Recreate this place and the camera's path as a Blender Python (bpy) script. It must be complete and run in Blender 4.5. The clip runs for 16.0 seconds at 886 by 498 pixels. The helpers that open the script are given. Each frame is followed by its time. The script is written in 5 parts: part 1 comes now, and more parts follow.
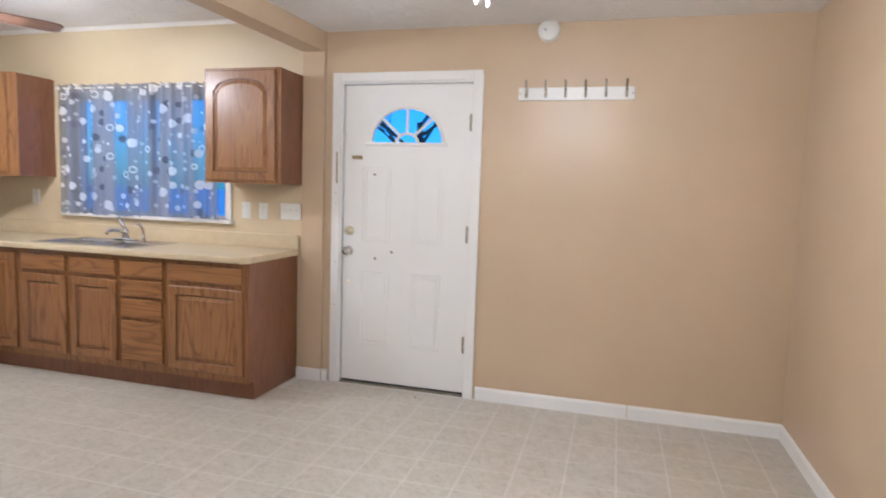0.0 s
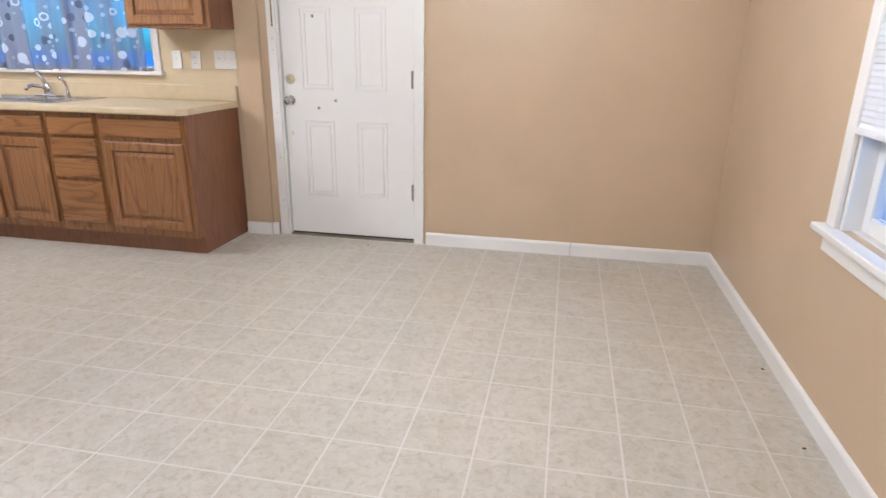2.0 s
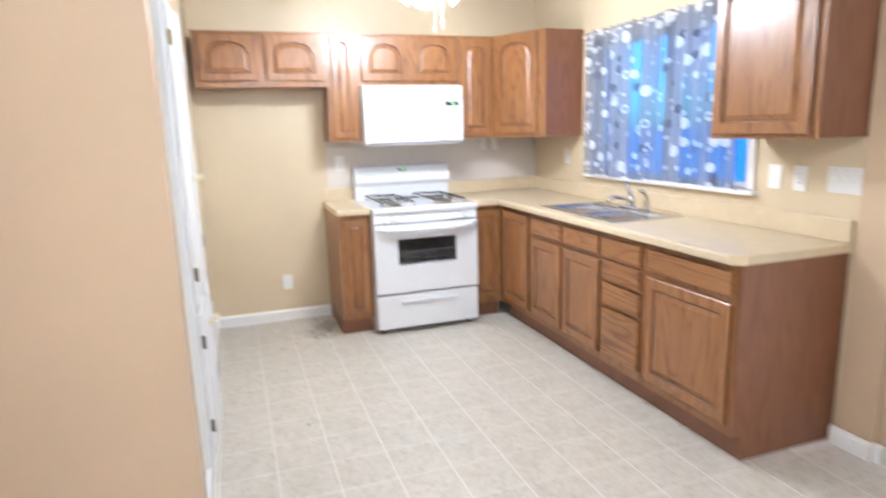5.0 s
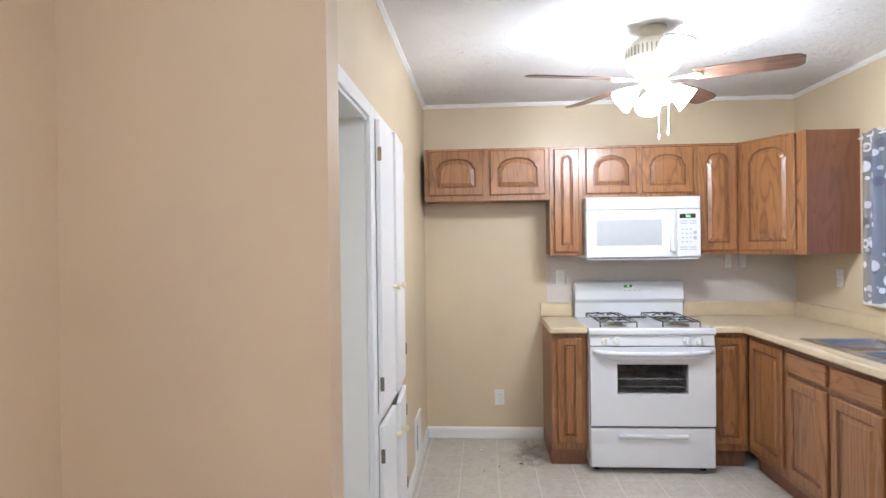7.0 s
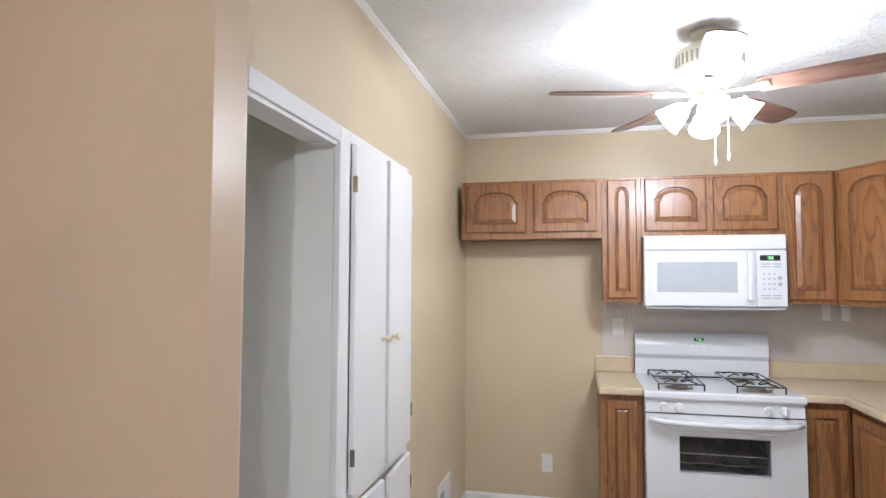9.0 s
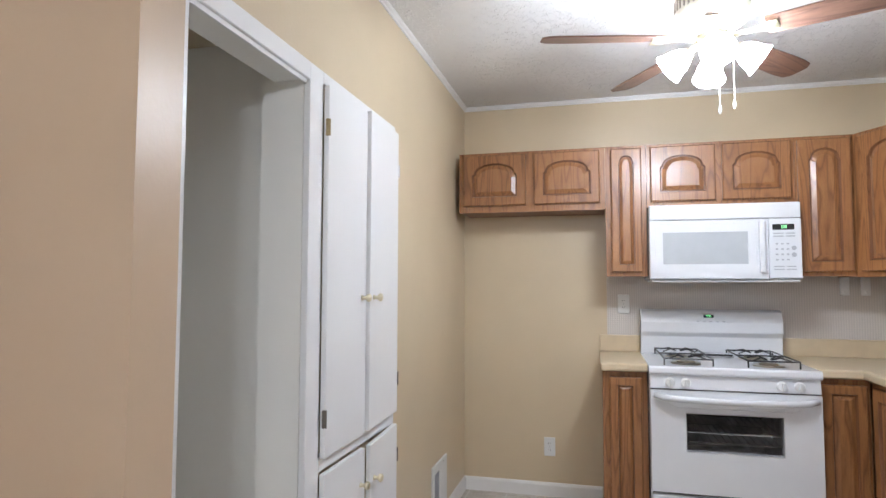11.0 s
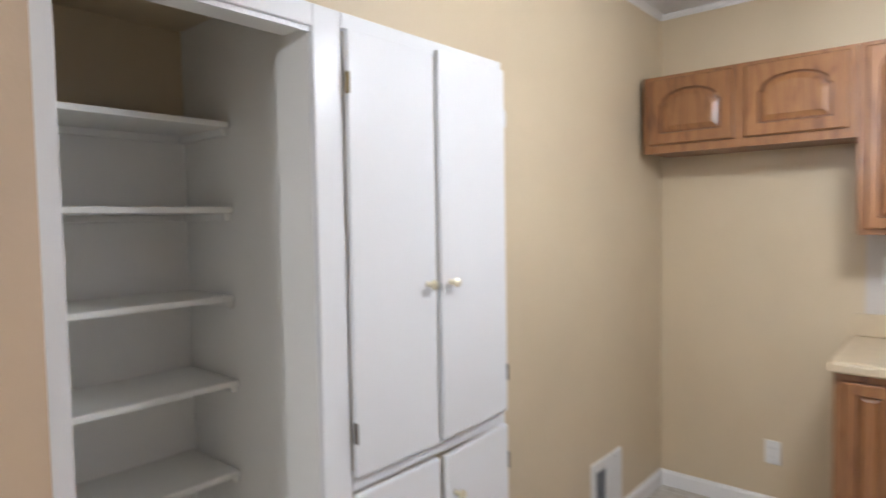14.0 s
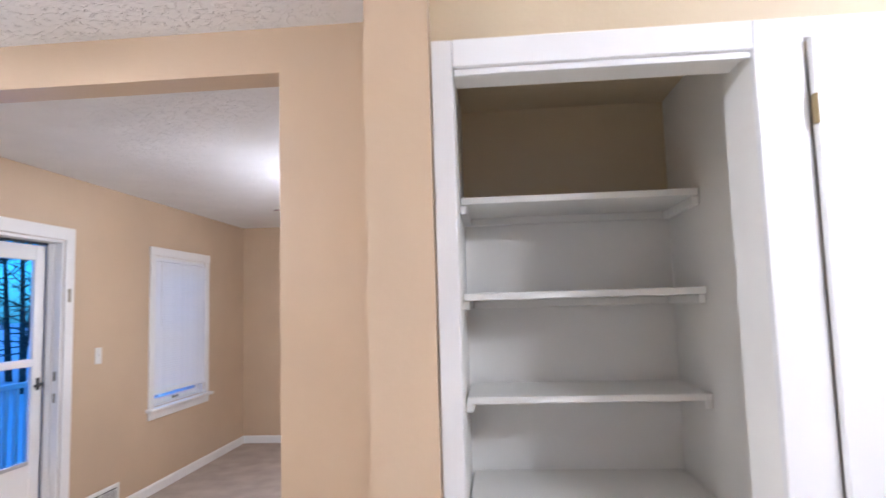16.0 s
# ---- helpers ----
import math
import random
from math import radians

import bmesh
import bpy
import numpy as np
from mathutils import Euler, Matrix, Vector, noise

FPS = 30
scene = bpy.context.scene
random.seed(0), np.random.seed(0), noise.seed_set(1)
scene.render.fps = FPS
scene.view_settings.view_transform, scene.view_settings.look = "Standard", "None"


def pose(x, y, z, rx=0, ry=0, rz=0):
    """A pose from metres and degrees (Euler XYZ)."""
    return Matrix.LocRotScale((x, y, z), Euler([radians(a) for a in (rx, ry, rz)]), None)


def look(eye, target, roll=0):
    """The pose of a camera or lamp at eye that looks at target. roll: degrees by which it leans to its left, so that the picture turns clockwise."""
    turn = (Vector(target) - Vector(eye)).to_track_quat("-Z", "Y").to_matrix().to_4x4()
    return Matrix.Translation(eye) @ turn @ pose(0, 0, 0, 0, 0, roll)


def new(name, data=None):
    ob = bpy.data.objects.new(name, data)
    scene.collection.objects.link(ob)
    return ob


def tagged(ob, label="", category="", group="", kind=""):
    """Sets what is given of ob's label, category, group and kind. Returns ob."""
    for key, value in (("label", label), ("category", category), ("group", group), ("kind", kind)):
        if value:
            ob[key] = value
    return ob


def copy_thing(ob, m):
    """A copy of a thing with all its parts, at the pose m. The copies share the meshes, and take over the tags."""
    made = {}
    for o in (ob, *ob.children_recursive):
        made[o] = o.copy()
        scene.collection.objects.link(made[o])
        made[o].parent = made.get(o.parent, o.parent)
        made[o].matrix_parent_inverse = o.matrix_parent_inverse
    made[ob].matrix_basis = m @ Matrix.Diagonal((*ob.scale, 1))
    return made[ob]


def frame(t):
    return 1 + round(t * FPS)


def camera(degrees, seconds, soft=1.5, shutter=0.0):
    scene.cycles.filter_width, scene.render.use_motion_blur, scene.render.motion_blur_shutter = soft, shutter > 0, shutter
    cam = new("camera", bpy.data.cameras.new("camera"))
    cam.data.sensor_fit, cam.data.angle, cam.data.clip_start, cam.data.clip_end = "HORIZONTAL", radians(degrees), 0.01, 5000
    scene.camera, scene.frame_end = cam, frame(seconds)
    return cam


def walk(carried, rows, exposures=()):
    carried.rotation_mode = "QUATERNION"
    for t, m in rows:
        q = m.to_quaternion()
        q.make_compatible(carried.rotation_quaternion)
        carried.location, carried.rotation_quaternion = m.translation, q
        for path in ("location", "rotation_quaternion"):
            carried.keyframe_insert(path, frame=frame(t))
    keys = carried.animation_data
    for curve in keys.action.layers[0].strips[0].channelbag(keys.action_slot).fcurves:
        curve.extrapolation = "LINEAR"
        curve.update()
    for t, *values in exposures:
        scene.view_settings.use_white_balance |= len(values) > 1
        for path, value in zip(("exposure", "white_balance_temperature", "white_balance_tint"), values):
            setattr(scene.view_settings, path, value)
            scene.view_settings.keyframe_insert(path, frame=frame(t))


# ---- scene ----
cam = camera(72.5, 16.0, shutter=0.5)
EXPOSURES = [(0, 0.16, 6450, 11), (0.5, 0.12, 6450, 11), (1, 0.24, 6450, 10), (2, 0.36, 6430, 11), (2.5, 0.30, 6430, 11), (3.5, 0.26, 6300, 9), (4, 0.5, 6200, 9), (4.5, 0.76, 6150, 8), (5, 0.82, 6100, 8), (7.5, 0.11, 6150, 9),
             (9, 0.03, 6150, 9), (11.5, -0.11, 6150, 9), (12.5, 0.0, 6100, 9), (13.5, 0.15, 6150, 9), (14, -0.1, 6300, 10), (14.5, -0.32, 6450, 10), (15, -0.15, 6450, 11), (15.5, 0.23, 6200, 12), (16, 0.58, 6100, 15)]
PATH = [
    (0, (2.154, -3.798, 1.357), (1.609, -1.883, 1.167), 1.9),
    (0.5, (2.17, -3.89, 1.25), (1.789, -1.944, 0.99), 1.9),
    (1, (2.252, -3.909, 1.237), (1.909, -1.984, 0.816), 1.6),
    (1.5, (2.229, -3.879, 1.242), (1.894, -1.991, 0.671), 0.9),
    (2, (2.206, -3.834, 1.26), (1.835, -1.971, 0.635), 0.8),
    (2.5, (2.25, -3.716, 1.308), (1.778, -1.876, 0.68), 1.4),
    (3, (2.337, -3.458, 1.411), (1.683, -1.694, 0.733), 0.7),
    (3.5, (2.327, -3.154, 1.39), (1.438, -1.485, 0.737), 0.6),
    (4, (2.159, -2.851, 1.421), (0.972, -1.36, 0.811), 0.8),
    (4.5, (1.932, -2.672, 1.452), (0.407, -1.487, 0.931), 0.3),
    (4.8, (1.84, -2.574, 1.454), (0.101, -1.695, 1.002), -0.9),
    (5, (1.849, -2.503, 1.455), (-0.005, -1.864, 1.061), -1.7),
    (7.5, (1.542, -2.236, 1.447), (-0.45, -2.409, 1.469), -0.6),
    (8, (1.421, -2.176, 1.451), (-0.564, -2.405, 1.516), -0.6),
    (8.5, (1.333, -2.066, 1.455), (-0.638, -2.395, 1.55), -0.1),
    (9, (1.201, -1.931, 1.482), (-0.746, -2.376, 1.595), 0.2),
    (11.5, (0.991, -1.851, 1.296), (-0.94, -2.361, 1.404), 0.0),
    (12, (0.913, -1.886, 1.324), (-1.031, -2.358, 1.331), -0.4),
    (12.5, (0.794, -1.88, 1.259), (-1.142, -2.383, 1.25), -0.2),
    (13, (0.651, -1.649, 1.354), (-1.226, -2.333, 1.257), -0.3),
    (13.5, (0.413, -1.339, 1.414), (-1.292, -2.378, 1.29), -0.1),
    (14, (0.317, -1.474, 1.462), (-1.194, -2.781, 1.364), -1.0),
    (14.5, (0.093, -1.577, 1.472), (-1.033, -3.229, 1.51), -2.1),
    (15, (-0.046, -1.546, 1.533), (-0.567, -3.471, 1.672), -0.5),
    (15.5, (-0.126, -1.555, 1.551), (-0.196, -3.546, 1.722), -1.7),
    (16, (-0.12, -1.562, 1.485), (0.044, -3.547, 1.668), -1.7),
]
walk(cam, [(t, look(e, g, r)) for t, e, g, r in PATH], EXPOSURES)

# ---- world and light ----
world = bpy.data.worlds.new("dusk_sky")
scene.world = world
world.use_nodes = True
wn = world.node_tree
sky = wn.nodes.new("ShaderNodeTexSky")
sky.sky_type = "NISHITA"
sky.sun_disc = False
sky.sun_elevation = radians(14)
sky.sun_rotation = radians(250)
sky.ozone_density = 6.0
tint = wn.nodes.new("ShaderNodeMix")
tint.data_type, tint.blend_type = "RGBA", "MULTIPLY"
tint.inputs[0].default_value = 1.0
tint.inputs[7].default_value = (0.10, 0.55, 1.0, 1)       # dusk blue against warm lamps
wn.links.new(sky.outputs[0], tint.inputs[6])
wn.links.new(tint.outputs[2], wn.nodes["Background"].inputs[0])
wn.nodes["Background"].inputs[1].default_value = 0.40
sun = new("sun", bpy.data.lights.new("sun", "SUN"))
sun.data.energy, sun.data.angle, sun.data.color = 0.5, radians(15), (0.3, 0.6, 1.0)
sun.matrix_world = pose(0, 0, 12, 60, 0, 40)
GLOW = 125.0          # frosted lamp shades
LAMP = (0.94, 0.985, 1.07)

# ---- plan ----
WX, EX, PY, SY = -2.90, 3.14, -2.71, -3.40      # stove wall, east wall, pantry wall, dining south wall
KC, DC, LC = 2.51, 2.395, 2.43                   # ceilings
LX, LY, LW = 2.75, -8.3, -1.0                   # living room


# ---- materials ----
def material(name):
    m = bpy.data.materials.new(name)
    m.use_nodes = True
    return m, m.node_tree, m.node_tree.nodes["Principled BSDF"]


def node(nt, kind, **kw):
    n = nt.nodes.new(kind)
    for k, v in kw.items():
        if k in n.inputs:
            n.inputs[k].default_value = v
    return n


def coords(nt, scale=(1, 1, 1), rot=(0, 0, 0)):
    tc = nt.nodes.new("ShaderNodeTexCoord")
    mp = nt.nodes.new("ShaderNodeMapping")
    mp.inputs["Scale"].default_value = scale
    mp.inputs["Rotation"].default_value = rot
    nt.links.new(tc.outputs["Object"], mp.inputs["Vector"])
    return mp.outputs["Vector"]


def ramp(nt, fac, stops):
    r = nt.nodes.new("ShaderNodeValToRGB")
    while len(r.color_ramp.elements) < len(stops):
        r.color_ramp.elements.new(0.5)
    for e, (p, c) in zip(r.color_ramp.elements, stops):
        e.position, e.color = p, (*c, 1)
    nt.links.new(fac, r.inputs[0])
    return r.outputs[0]


def bump(nt, bsdf, height, strength, distance=0.01):
    b = node(nt, "ShaderNodeBump", Strength=strength, Distance=distance)
    nt.links.new(height, b.inputs["Height"])
    nt.links.new(b.outputs[0], bsdf.inputs["Normal"])


def shade(c, k):
    return tuple(min(1, v * k) for v in c)


def paint(name, col, rough=0.5, orange=0.12, vary=0.05, scale=90):
    """Painted surface: roller stipple, soft blotches."""
    m, nt, b = material(name)
    v = coords(nt)
    big = node(nt, "ShaderNodeTexNoise", Scale=1.7, Detail=4.0)
    nt.links.new(v, big.inputs["Vector"])
    nt.links.new(ramp(nt, big.outputs[0], [(0.3, shade(col, 1 - vary)), (0.7, shade(col, 1 + vary))]), b.inputs["Base Color"])
    fine = node(nt, "ShaderNodeTexNoise", Scale=float(scale), Detail=3.0)
    nt.links.new(v, fine.inputs["Vector"])
    bump(nt, b, fine.outputs[0], orange, 0.004)
    b.inputs["Roughness"].default_value = rough
    return m


def popcorn(name, col):
    m, nt, b = material(name)
    v = coords(nt)
    a = node(nt, "ShaderNodeTexNoise", Scale=42.0, Detail=3.0, Roughness=0.6, Distortion=0.9)
    big = node(nt, "ShaderNodeTexNoise", Scale=4.0, Detail=3.0)
    for n in (a, big):
        nt.links.new(v, n.inputs["Vector"])
    r = ramp(nt, a.outputs[0], [(0.54, (0, 0, 0)), (0.66, (1, 1, 1))])
    mix = nt.nodes.new("ShaderNodeMath")
    mix.operation = "MULTIPLY"
    nt.links.new(r, mix.inputs[0])
    nt.links.new(big.outputs[0], mix.inputs[1])
    bump(nt, b, mix.outputs[0], 0.65, 0.02)
    nt.links.new(ramp(nt, big.outputs[0], [(0.3, shade(col, 0.95)), (0.7, col)]), b.inputs["Base Color"])
    b.inputs["Roughness"].default_value = 0.9
    return m


def oak(name, light, dark, axis="z", rough=0.38, figure=1.0):
    """Oak with cathedral figure, open pores and slow tone changes, running along an axis of the object."""
    m, nt, b = material(name)
    s = {"z": (9, 9, 0.9), "x": (0.9, 9, 9), "y": (9, 0.9, 9)}[axis]
    info = nt.nodes.new("ShaderNodeObjectInfo")
    v = coords(nt, s)
    add = nt.nodes.new("ShaderNodeVectorMath")
    mul = nt.nodes.new("ShaderNodeMath")
    mul.operation = "MULTIPLY"
    mul.inputs[1].default_value = 37.0
    nt.links.new(info.outputs["Random"], mul.inputs[0])
    nt.links.new(v, add.inputs[0])
    nt.links.new(mul.outputs[0], add.inputs[1])
    n1 = node(nt, "ShaderNodeTexNoise", Scale=0.8, Detail=2.0, Distortion=0.5)
    nt.links.new(add.outputs[0], n1.inputs["Vector"])
    w = nt.nodes.new("ShaderNodeMath")
    w.operation = "MULTIPLY"
    w.inputs[1].default_value = 13.0
    nt.links.new(n1.outputs[0], w.inputs[0])
    fr = nt.nodes.new("ShaderNodeMath")
    fr.operation = "FRACT"
    nt.links.new(w.outputs[0], fr.inputs[0])
    rings = ramp(nt, fr.outputs[0], [(0.0, (0.15, 0.15, 0.15)), (0.22, (0.62, 0.62, 0.62)), (0.75, (1, 1, 1)), (1.0, (0.2, 0.2, 0.2))])
    pores = node(nt, "ShaderNodeTexNoise", Scale=24.0, Detail=4.0, Roughness=0.75)
    nt.links.new(add.outputs[0], pores.inputs["Vector"])
    fine = ramp(nt, pores.outputs[0], [(0.38, (0.25, 0.25, 0.25)), (0.55, (1, 1, 1))])
    both = nt.nodes.new("ShaderNodeMix")
    both.data_type, both.blend_type = "RGBA", "MULTIPLY"
    both.inputs[0].default_value = 0.6 * figure
    nt.links.new(rings, both.inputs[6])
    nt.links.new(fine, both.inputs[7])
    mid = tuple(a * 0.62 + c * 0.38 for a, c in zip(light, dark))
    grain = ramp(nt, both.outputs[2], [(0.08, dark), (0.45, mid), (0.95, light)])
    slow = node(nt, "ShaderNodeTexNoise", Scale=0.35, Detail=2.0)
    nt.links.new(add.outputs[0], slow.inputs["Vector"])
    tone = nt.nodes.new("ShaderNodeMix")
    tone.data_type, tone.blend_type = "RGBA", "MULTIPLY"
    tone.inputs[0].default_value = 1.0
    nt.links.new(grain, tone.inputs[6])
    nt.links.new(ramp(nt, slow.outputs[0], [(0.3, (0.86, 0.84, 0.82)), (0.7, (1, 1, 1))]), tone.inputs[7])
    nt.links.new(tone.outputs[2], b.inputs["Base Color"])
    bump(nt, b, both.outputs[2], 0.12, 0.002)
    b.inputs["Roughness"].default_value = rough
    b.inputs["Coat Weight"].default_value = 0.3
    b.inputs["Coat Roughness"].default_value = 0.22
    return m


def plain(name, col, rough=0.4, metal=0.0, noise_amt=0.03, coat=0.0):
    m, nt, b = material(name)
    n = node(nt, "ShaderNodeTexNoise", Scale=14.0, Detail=4.0)
    nt.links.new(coords(nt), n.inputs["Vector"])
    nt.links.new(ramp(nt, n.outputs[0], [(0.3, shade(col, 1 - noise_amt)), (0.7, shade(col, 1 + noise_amt))]), b.inputs["Base Color"])
    b.inputs["Roughness"].default_value = rough
    b.inputs["Metallic"].default_value = metal
    b.inputs["Coat Weight"].default_value = coat
    return m


def vinyl(name, light, dark, warm):
    m, nt, b = material(name)
    g = nt.nodes.new("ShaderNodeNewGeometry")
    n1 = node(nt, "ShaderNodeTexNoise", Scale=34.0, Detail=6.0, Roughness=0.7, Distortion=0.8)
    n2 = node(nt, "ShaderNodeTexNoise", Scale=3.1, Detail=4.0)
    n3 = node(nt, "ShaderNodeTexNoise", Scale=28.0, Detail=3.0)
    n4 = node(nt, "ShaderNodeTexNoise", Scale=11.0, Detail=5.0, Roughness=0.65)
    for n in (n1, n2, n3, n4):
        nt.links.new(g.outputs["Position"], n.inputs["Vector"])
    fleck = ramp(nt, n1.outputs[0], [(0.36, dark), (0.47, warm), (0.60, light)])
    patch = ramp(nt, n4.outputs[0], [(0.40, (0.915, 0.905, 0.875)), (0.56, (1, 1, 1))])
    both = nt.nodes.new("ShaderNodeMix")
    both.data_type, both.blend_type = "RGBA", "MULTIPLY"
    both.inputs[0].default_value = 1.0
    nt.links.new(fleck, both.inputs[6])
    nt.links.new(patch, both.inputs[7])
    mix = nt.nodes.new("ShaderNodeMix")
    mix.data_type, mix.blend_type = "RGBA", "MULTIPLY"
    mix.inputs[0].default_value = 1.0
    nt.links.new(both.outputs[2], mix.inputs[6])
    nt.links.new(ramp(nt, n2.outputs[0], [(0.3, (0.94, 0.95, 0.93)), (0.7, (1, 0.99, 0.97))]), mix.inputs[7])
    nt.links.new(mix.outputs[2], b.inputs["Base Color"])
    bump(nt, b, n3.outputs[0], 0.06, 0.003)
    b.inputs["Roughness"].default_value = 0.33
    return m


def beaded(name, col):
    """Wallboard printed and pressed with a fine square bead pattern."""
    m, nt, b = material(name)
    v = coords(nt)
    lines = []
    for axis in ("Y", "Z"):
        w = node(nt, "ShaderNodeTexWave", Scale=24.0, Distortion=0.3, Detail=1.0)
        w.bands_direction = axis
        nt.links.new(v, w.inputs["Vector"])
        lines.append(w.outputs["Color"])
    mul = nt.nodes.new("ShaderNodeMix")
    mul.data_type, mul.blend_type = "RGBA", "MULTIPLY"
    mul.inputs[0].default_value = 0.6
    nt.links.new(lines[0], mul.inputs[6])
    nt.links.new(lines[1], mul.inputs[7])
    nt.links.new(ramp(nt, mul.outputs[2], [(0.0, shade(col, 0.90)), (0.6, shade(col, 1.04))]), b.inputs["Base Color"])
    bump(nt, b, mul.outputs[2], 0.35, 0.003)
    b.inputs["Roughness"].default_value = 0.45
    return m


def carpet(name, col):
    m, nt, b = material(name)
    v = coords(nt)
    n1 = node(nt, "ShaderNodeTexNoise", Scale=140.0, Detail=4.0)
    n2 = node(nt, "ShaderNodeTexNoise", Scale=5.0, Detail=4.0)
    for n in (n1, n2):
        nt.links.new(v, n.inputs["Vector"])
    nt.links.new(ramp(nt, n2.outputs[0], [(0.3, shade(col, 0.85)), (0.7, shade(col, 1.1))]), b.inputs["Base Color"])
    bump(nt, b, n1.outputs[0], 0.8, 0.01)
    b.inputs["Roughness"].default_value = 0.95
    return m


def emitter(name, col, strength):
    m, nt, b = material(name)
    b.inputs["Base Color"].default_value = (0.9, 0.88, 0.84, 1)
    b.inputs["Emission Color"].default_value = (*col, 1)
    b.inputs["Emission Strength"].default_value = strength
    return m


def glass(name, rough=0.0, tint=(1, 1, 1)):
    m, nt, b = material(name)
    b.inputs["Transmission Weight"].default_value = 1.0
    b.inputs["Roughness"].default_value = rough
    b.inputs["Base Color"].default_value = (*tint, 1)
    b.inputs["IOR"].default_value = 1.1
    return m


def curtain_cloth(name):
    """Sheer printed cloth: pale discs, rings and dark discs of three sizes on blue-grey."""
    m, nt, b = material(name)
    nt.nodes.remove(b)
    v = coords(nt, (1, 0, 1))
    def spots(scale, shift):
        mp = nt.nodes.new("ShaderNodeVectorMath")
        mp.inputs[1].default_value = (shift, 0, shift * 0.7)
        nt.links.new(v, mp.inputs[0])
        vo = node(nt, "ShaderNodeTexVoronoi", Scale=scale, Randomness=0.7)
        nt.links.new(mp.outputs[0], vo.inputs["Vector"])
        return vo.outputs["Distance"]
    def math_of(op, a, value):
        n = nt.nodes.new("ShaderNodeMath")
        n.operation = op
        nt.links.new(a, n.inputs[0])
        if isinstance(value, float):
            n.inputs[1].default_value = value
        else:
            nt.links.new(value, n.inputs[1])
        return n.outputs[0]
    def disc(scale, radius, shift):
        return math_of("LESS_THAN", spots(scale, shift), radius)
    def hoop(scale, inner, outer, shift):
        d = spots(scale, shift)
        return math_of("MULTIPLY", math_of("LESS_THAN", d, outer), math_of("GREATER_THAN", d, inner))
    def over(colour, fac, top):
        mix = nt.nodes.new("ShaderNodeMix")
        mix.data_type = "RGBA"
        nt.links.new(fac, mix.inputs[0])
        nt.links.new(colour, mix.inputs[6])
        mix.inputs[7].default_value = (*top, 1)
        return mix.outputs[2]
    big, small, tiny = disc(8.6, 0.30, 0.0), disc(10.5, 0.22, 3.1), disc(15.0, 0.20, 5.3)
    dark, hoops = disc(8.0, 0.22, 7.7), hoop(7.4, 0.13, 0.21, 11.9)
    weave = node(nt, "ShaderNodeTexNoise", Scale=160.0, Detail=2.0)
    nt.links.new(v, weave.inputs["Vector"])
    col = ramp(nt, weave.outputs[0], [(0.3, (0.27, 0.29, 0.345)), (0.7, (0.34, 0.36, 0.42))])
    prints = ((dark, (0.12, 0.125, 0.16), 0.12), (tiny, (0.52, 0.54, 0.60), 0.22), (small, (0.62, 0.64, 0.69), 0.16), (hoops, (0.74, 0.76, 0.80), 0.12), (big, (0.76, 0.78, 0.82), 0.10))
    for fac, top, _ in prints:
        col = over(col, fac, top)
    # gathered folds lie double and let less through; the print is dense
    band = coords(nt, (1, 0, 0.05))
    folds = node(nt, "ShaderNodeTexNoise", Scale=5.0, Detail=1.0)
    nt.links.new(band, folds.inputs["Vector"])
    thin = ramp(nt, folds.outputs[0], [(0.43, (0.10, 0.10, 0.10)), (0.53, (0.60, 0.60, 0.60))])
    for fac, _, keep in prints:
        thin = over(thin, fac, (keep, keep, keep))
    d = nt.nodes.new("ShaderNodeBsdfDiffuse")
    t = nt.nodes.new("ShaderNodeBsdfTranslucent")
    tr = nt.nodes.new("ShaderNodeBsdfTransparent")
    mx = nt.nodes.new("ShaderNodeMixShader")
    mx.inputs[0].default_value = 0.25
    mx2 = nt.nodes.new("ShaderNodeMixShader")
    nt.links.new(thin, mx2.inputs[0])
    nt.links.new(col, d.inputs[0])
    light = over(col, thin, (1, 1, 1))
    nt.links.new(light, t.inputs[0])
    nt.links.new(light, tr.inputs[0])
    nt.links.new(d.outputs[0], mx.inputs[1])
    nt.links.new(t.outputs[0], mx.inputs[2])
    nt.links.new(mx.outputs[0], mx2.inputs[1])
    nt.links.new(tr.outputs[0], mx2.inputs[2])
    nt.links.new(mx2.outputs[0], nt.nodes["Material Output"].inputs[0])
    return m


TAN = paint("tan_wall_paint", (0.555, 0.415, 0.283), 0.36, 0.10)
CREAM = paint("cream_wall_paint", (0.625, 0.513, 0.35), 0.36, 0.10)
CEIL = popcorn("popcorn_ceiling", (0.84, 0.83, 0.82))
WHITE = paint("white_trim_paint", (0.80, 0.79, 0.77), 0.32, 0.05, 0.02, 40)
INSIDE = paint("warm_white_shelf_paint", (0.86, 0.845, 0.80), 0.40, 0.10, 0.02, 25)
CABWHITE = paint("white_cupboard_paint", (0.83, 0.83, 0.825), 0.30, 0.08, 0.02, 25)
OAK = oak("honey_oak", (0.345, 0.154, 0.055), (0.165, 0.064, 0.022))
# door grooves and rims: darker stain, with the shade of the bevels painted in
GROOVE = oak("stained_and_shaded_groove", (0.21, 0.086, 0.034), (0.13, 0.051, 0.02))
OAKH = oak("honey_oak_crosswise", (0.345, 0.152, 0.052), (0.165, 0.063, 0.021), "x")
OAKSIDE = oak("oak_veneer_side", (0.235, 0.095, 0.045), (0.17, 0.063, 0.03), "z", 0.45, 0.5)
BLADE = oak("fan_blade_oak", (0.225, 0.125, 0.088), (0.09, 0.045, 0.032), "x", 0.4)
COUNTER = plain("beige_laminate", (0.62, 0.505, 0.34), 0.32, 0, 0.05)
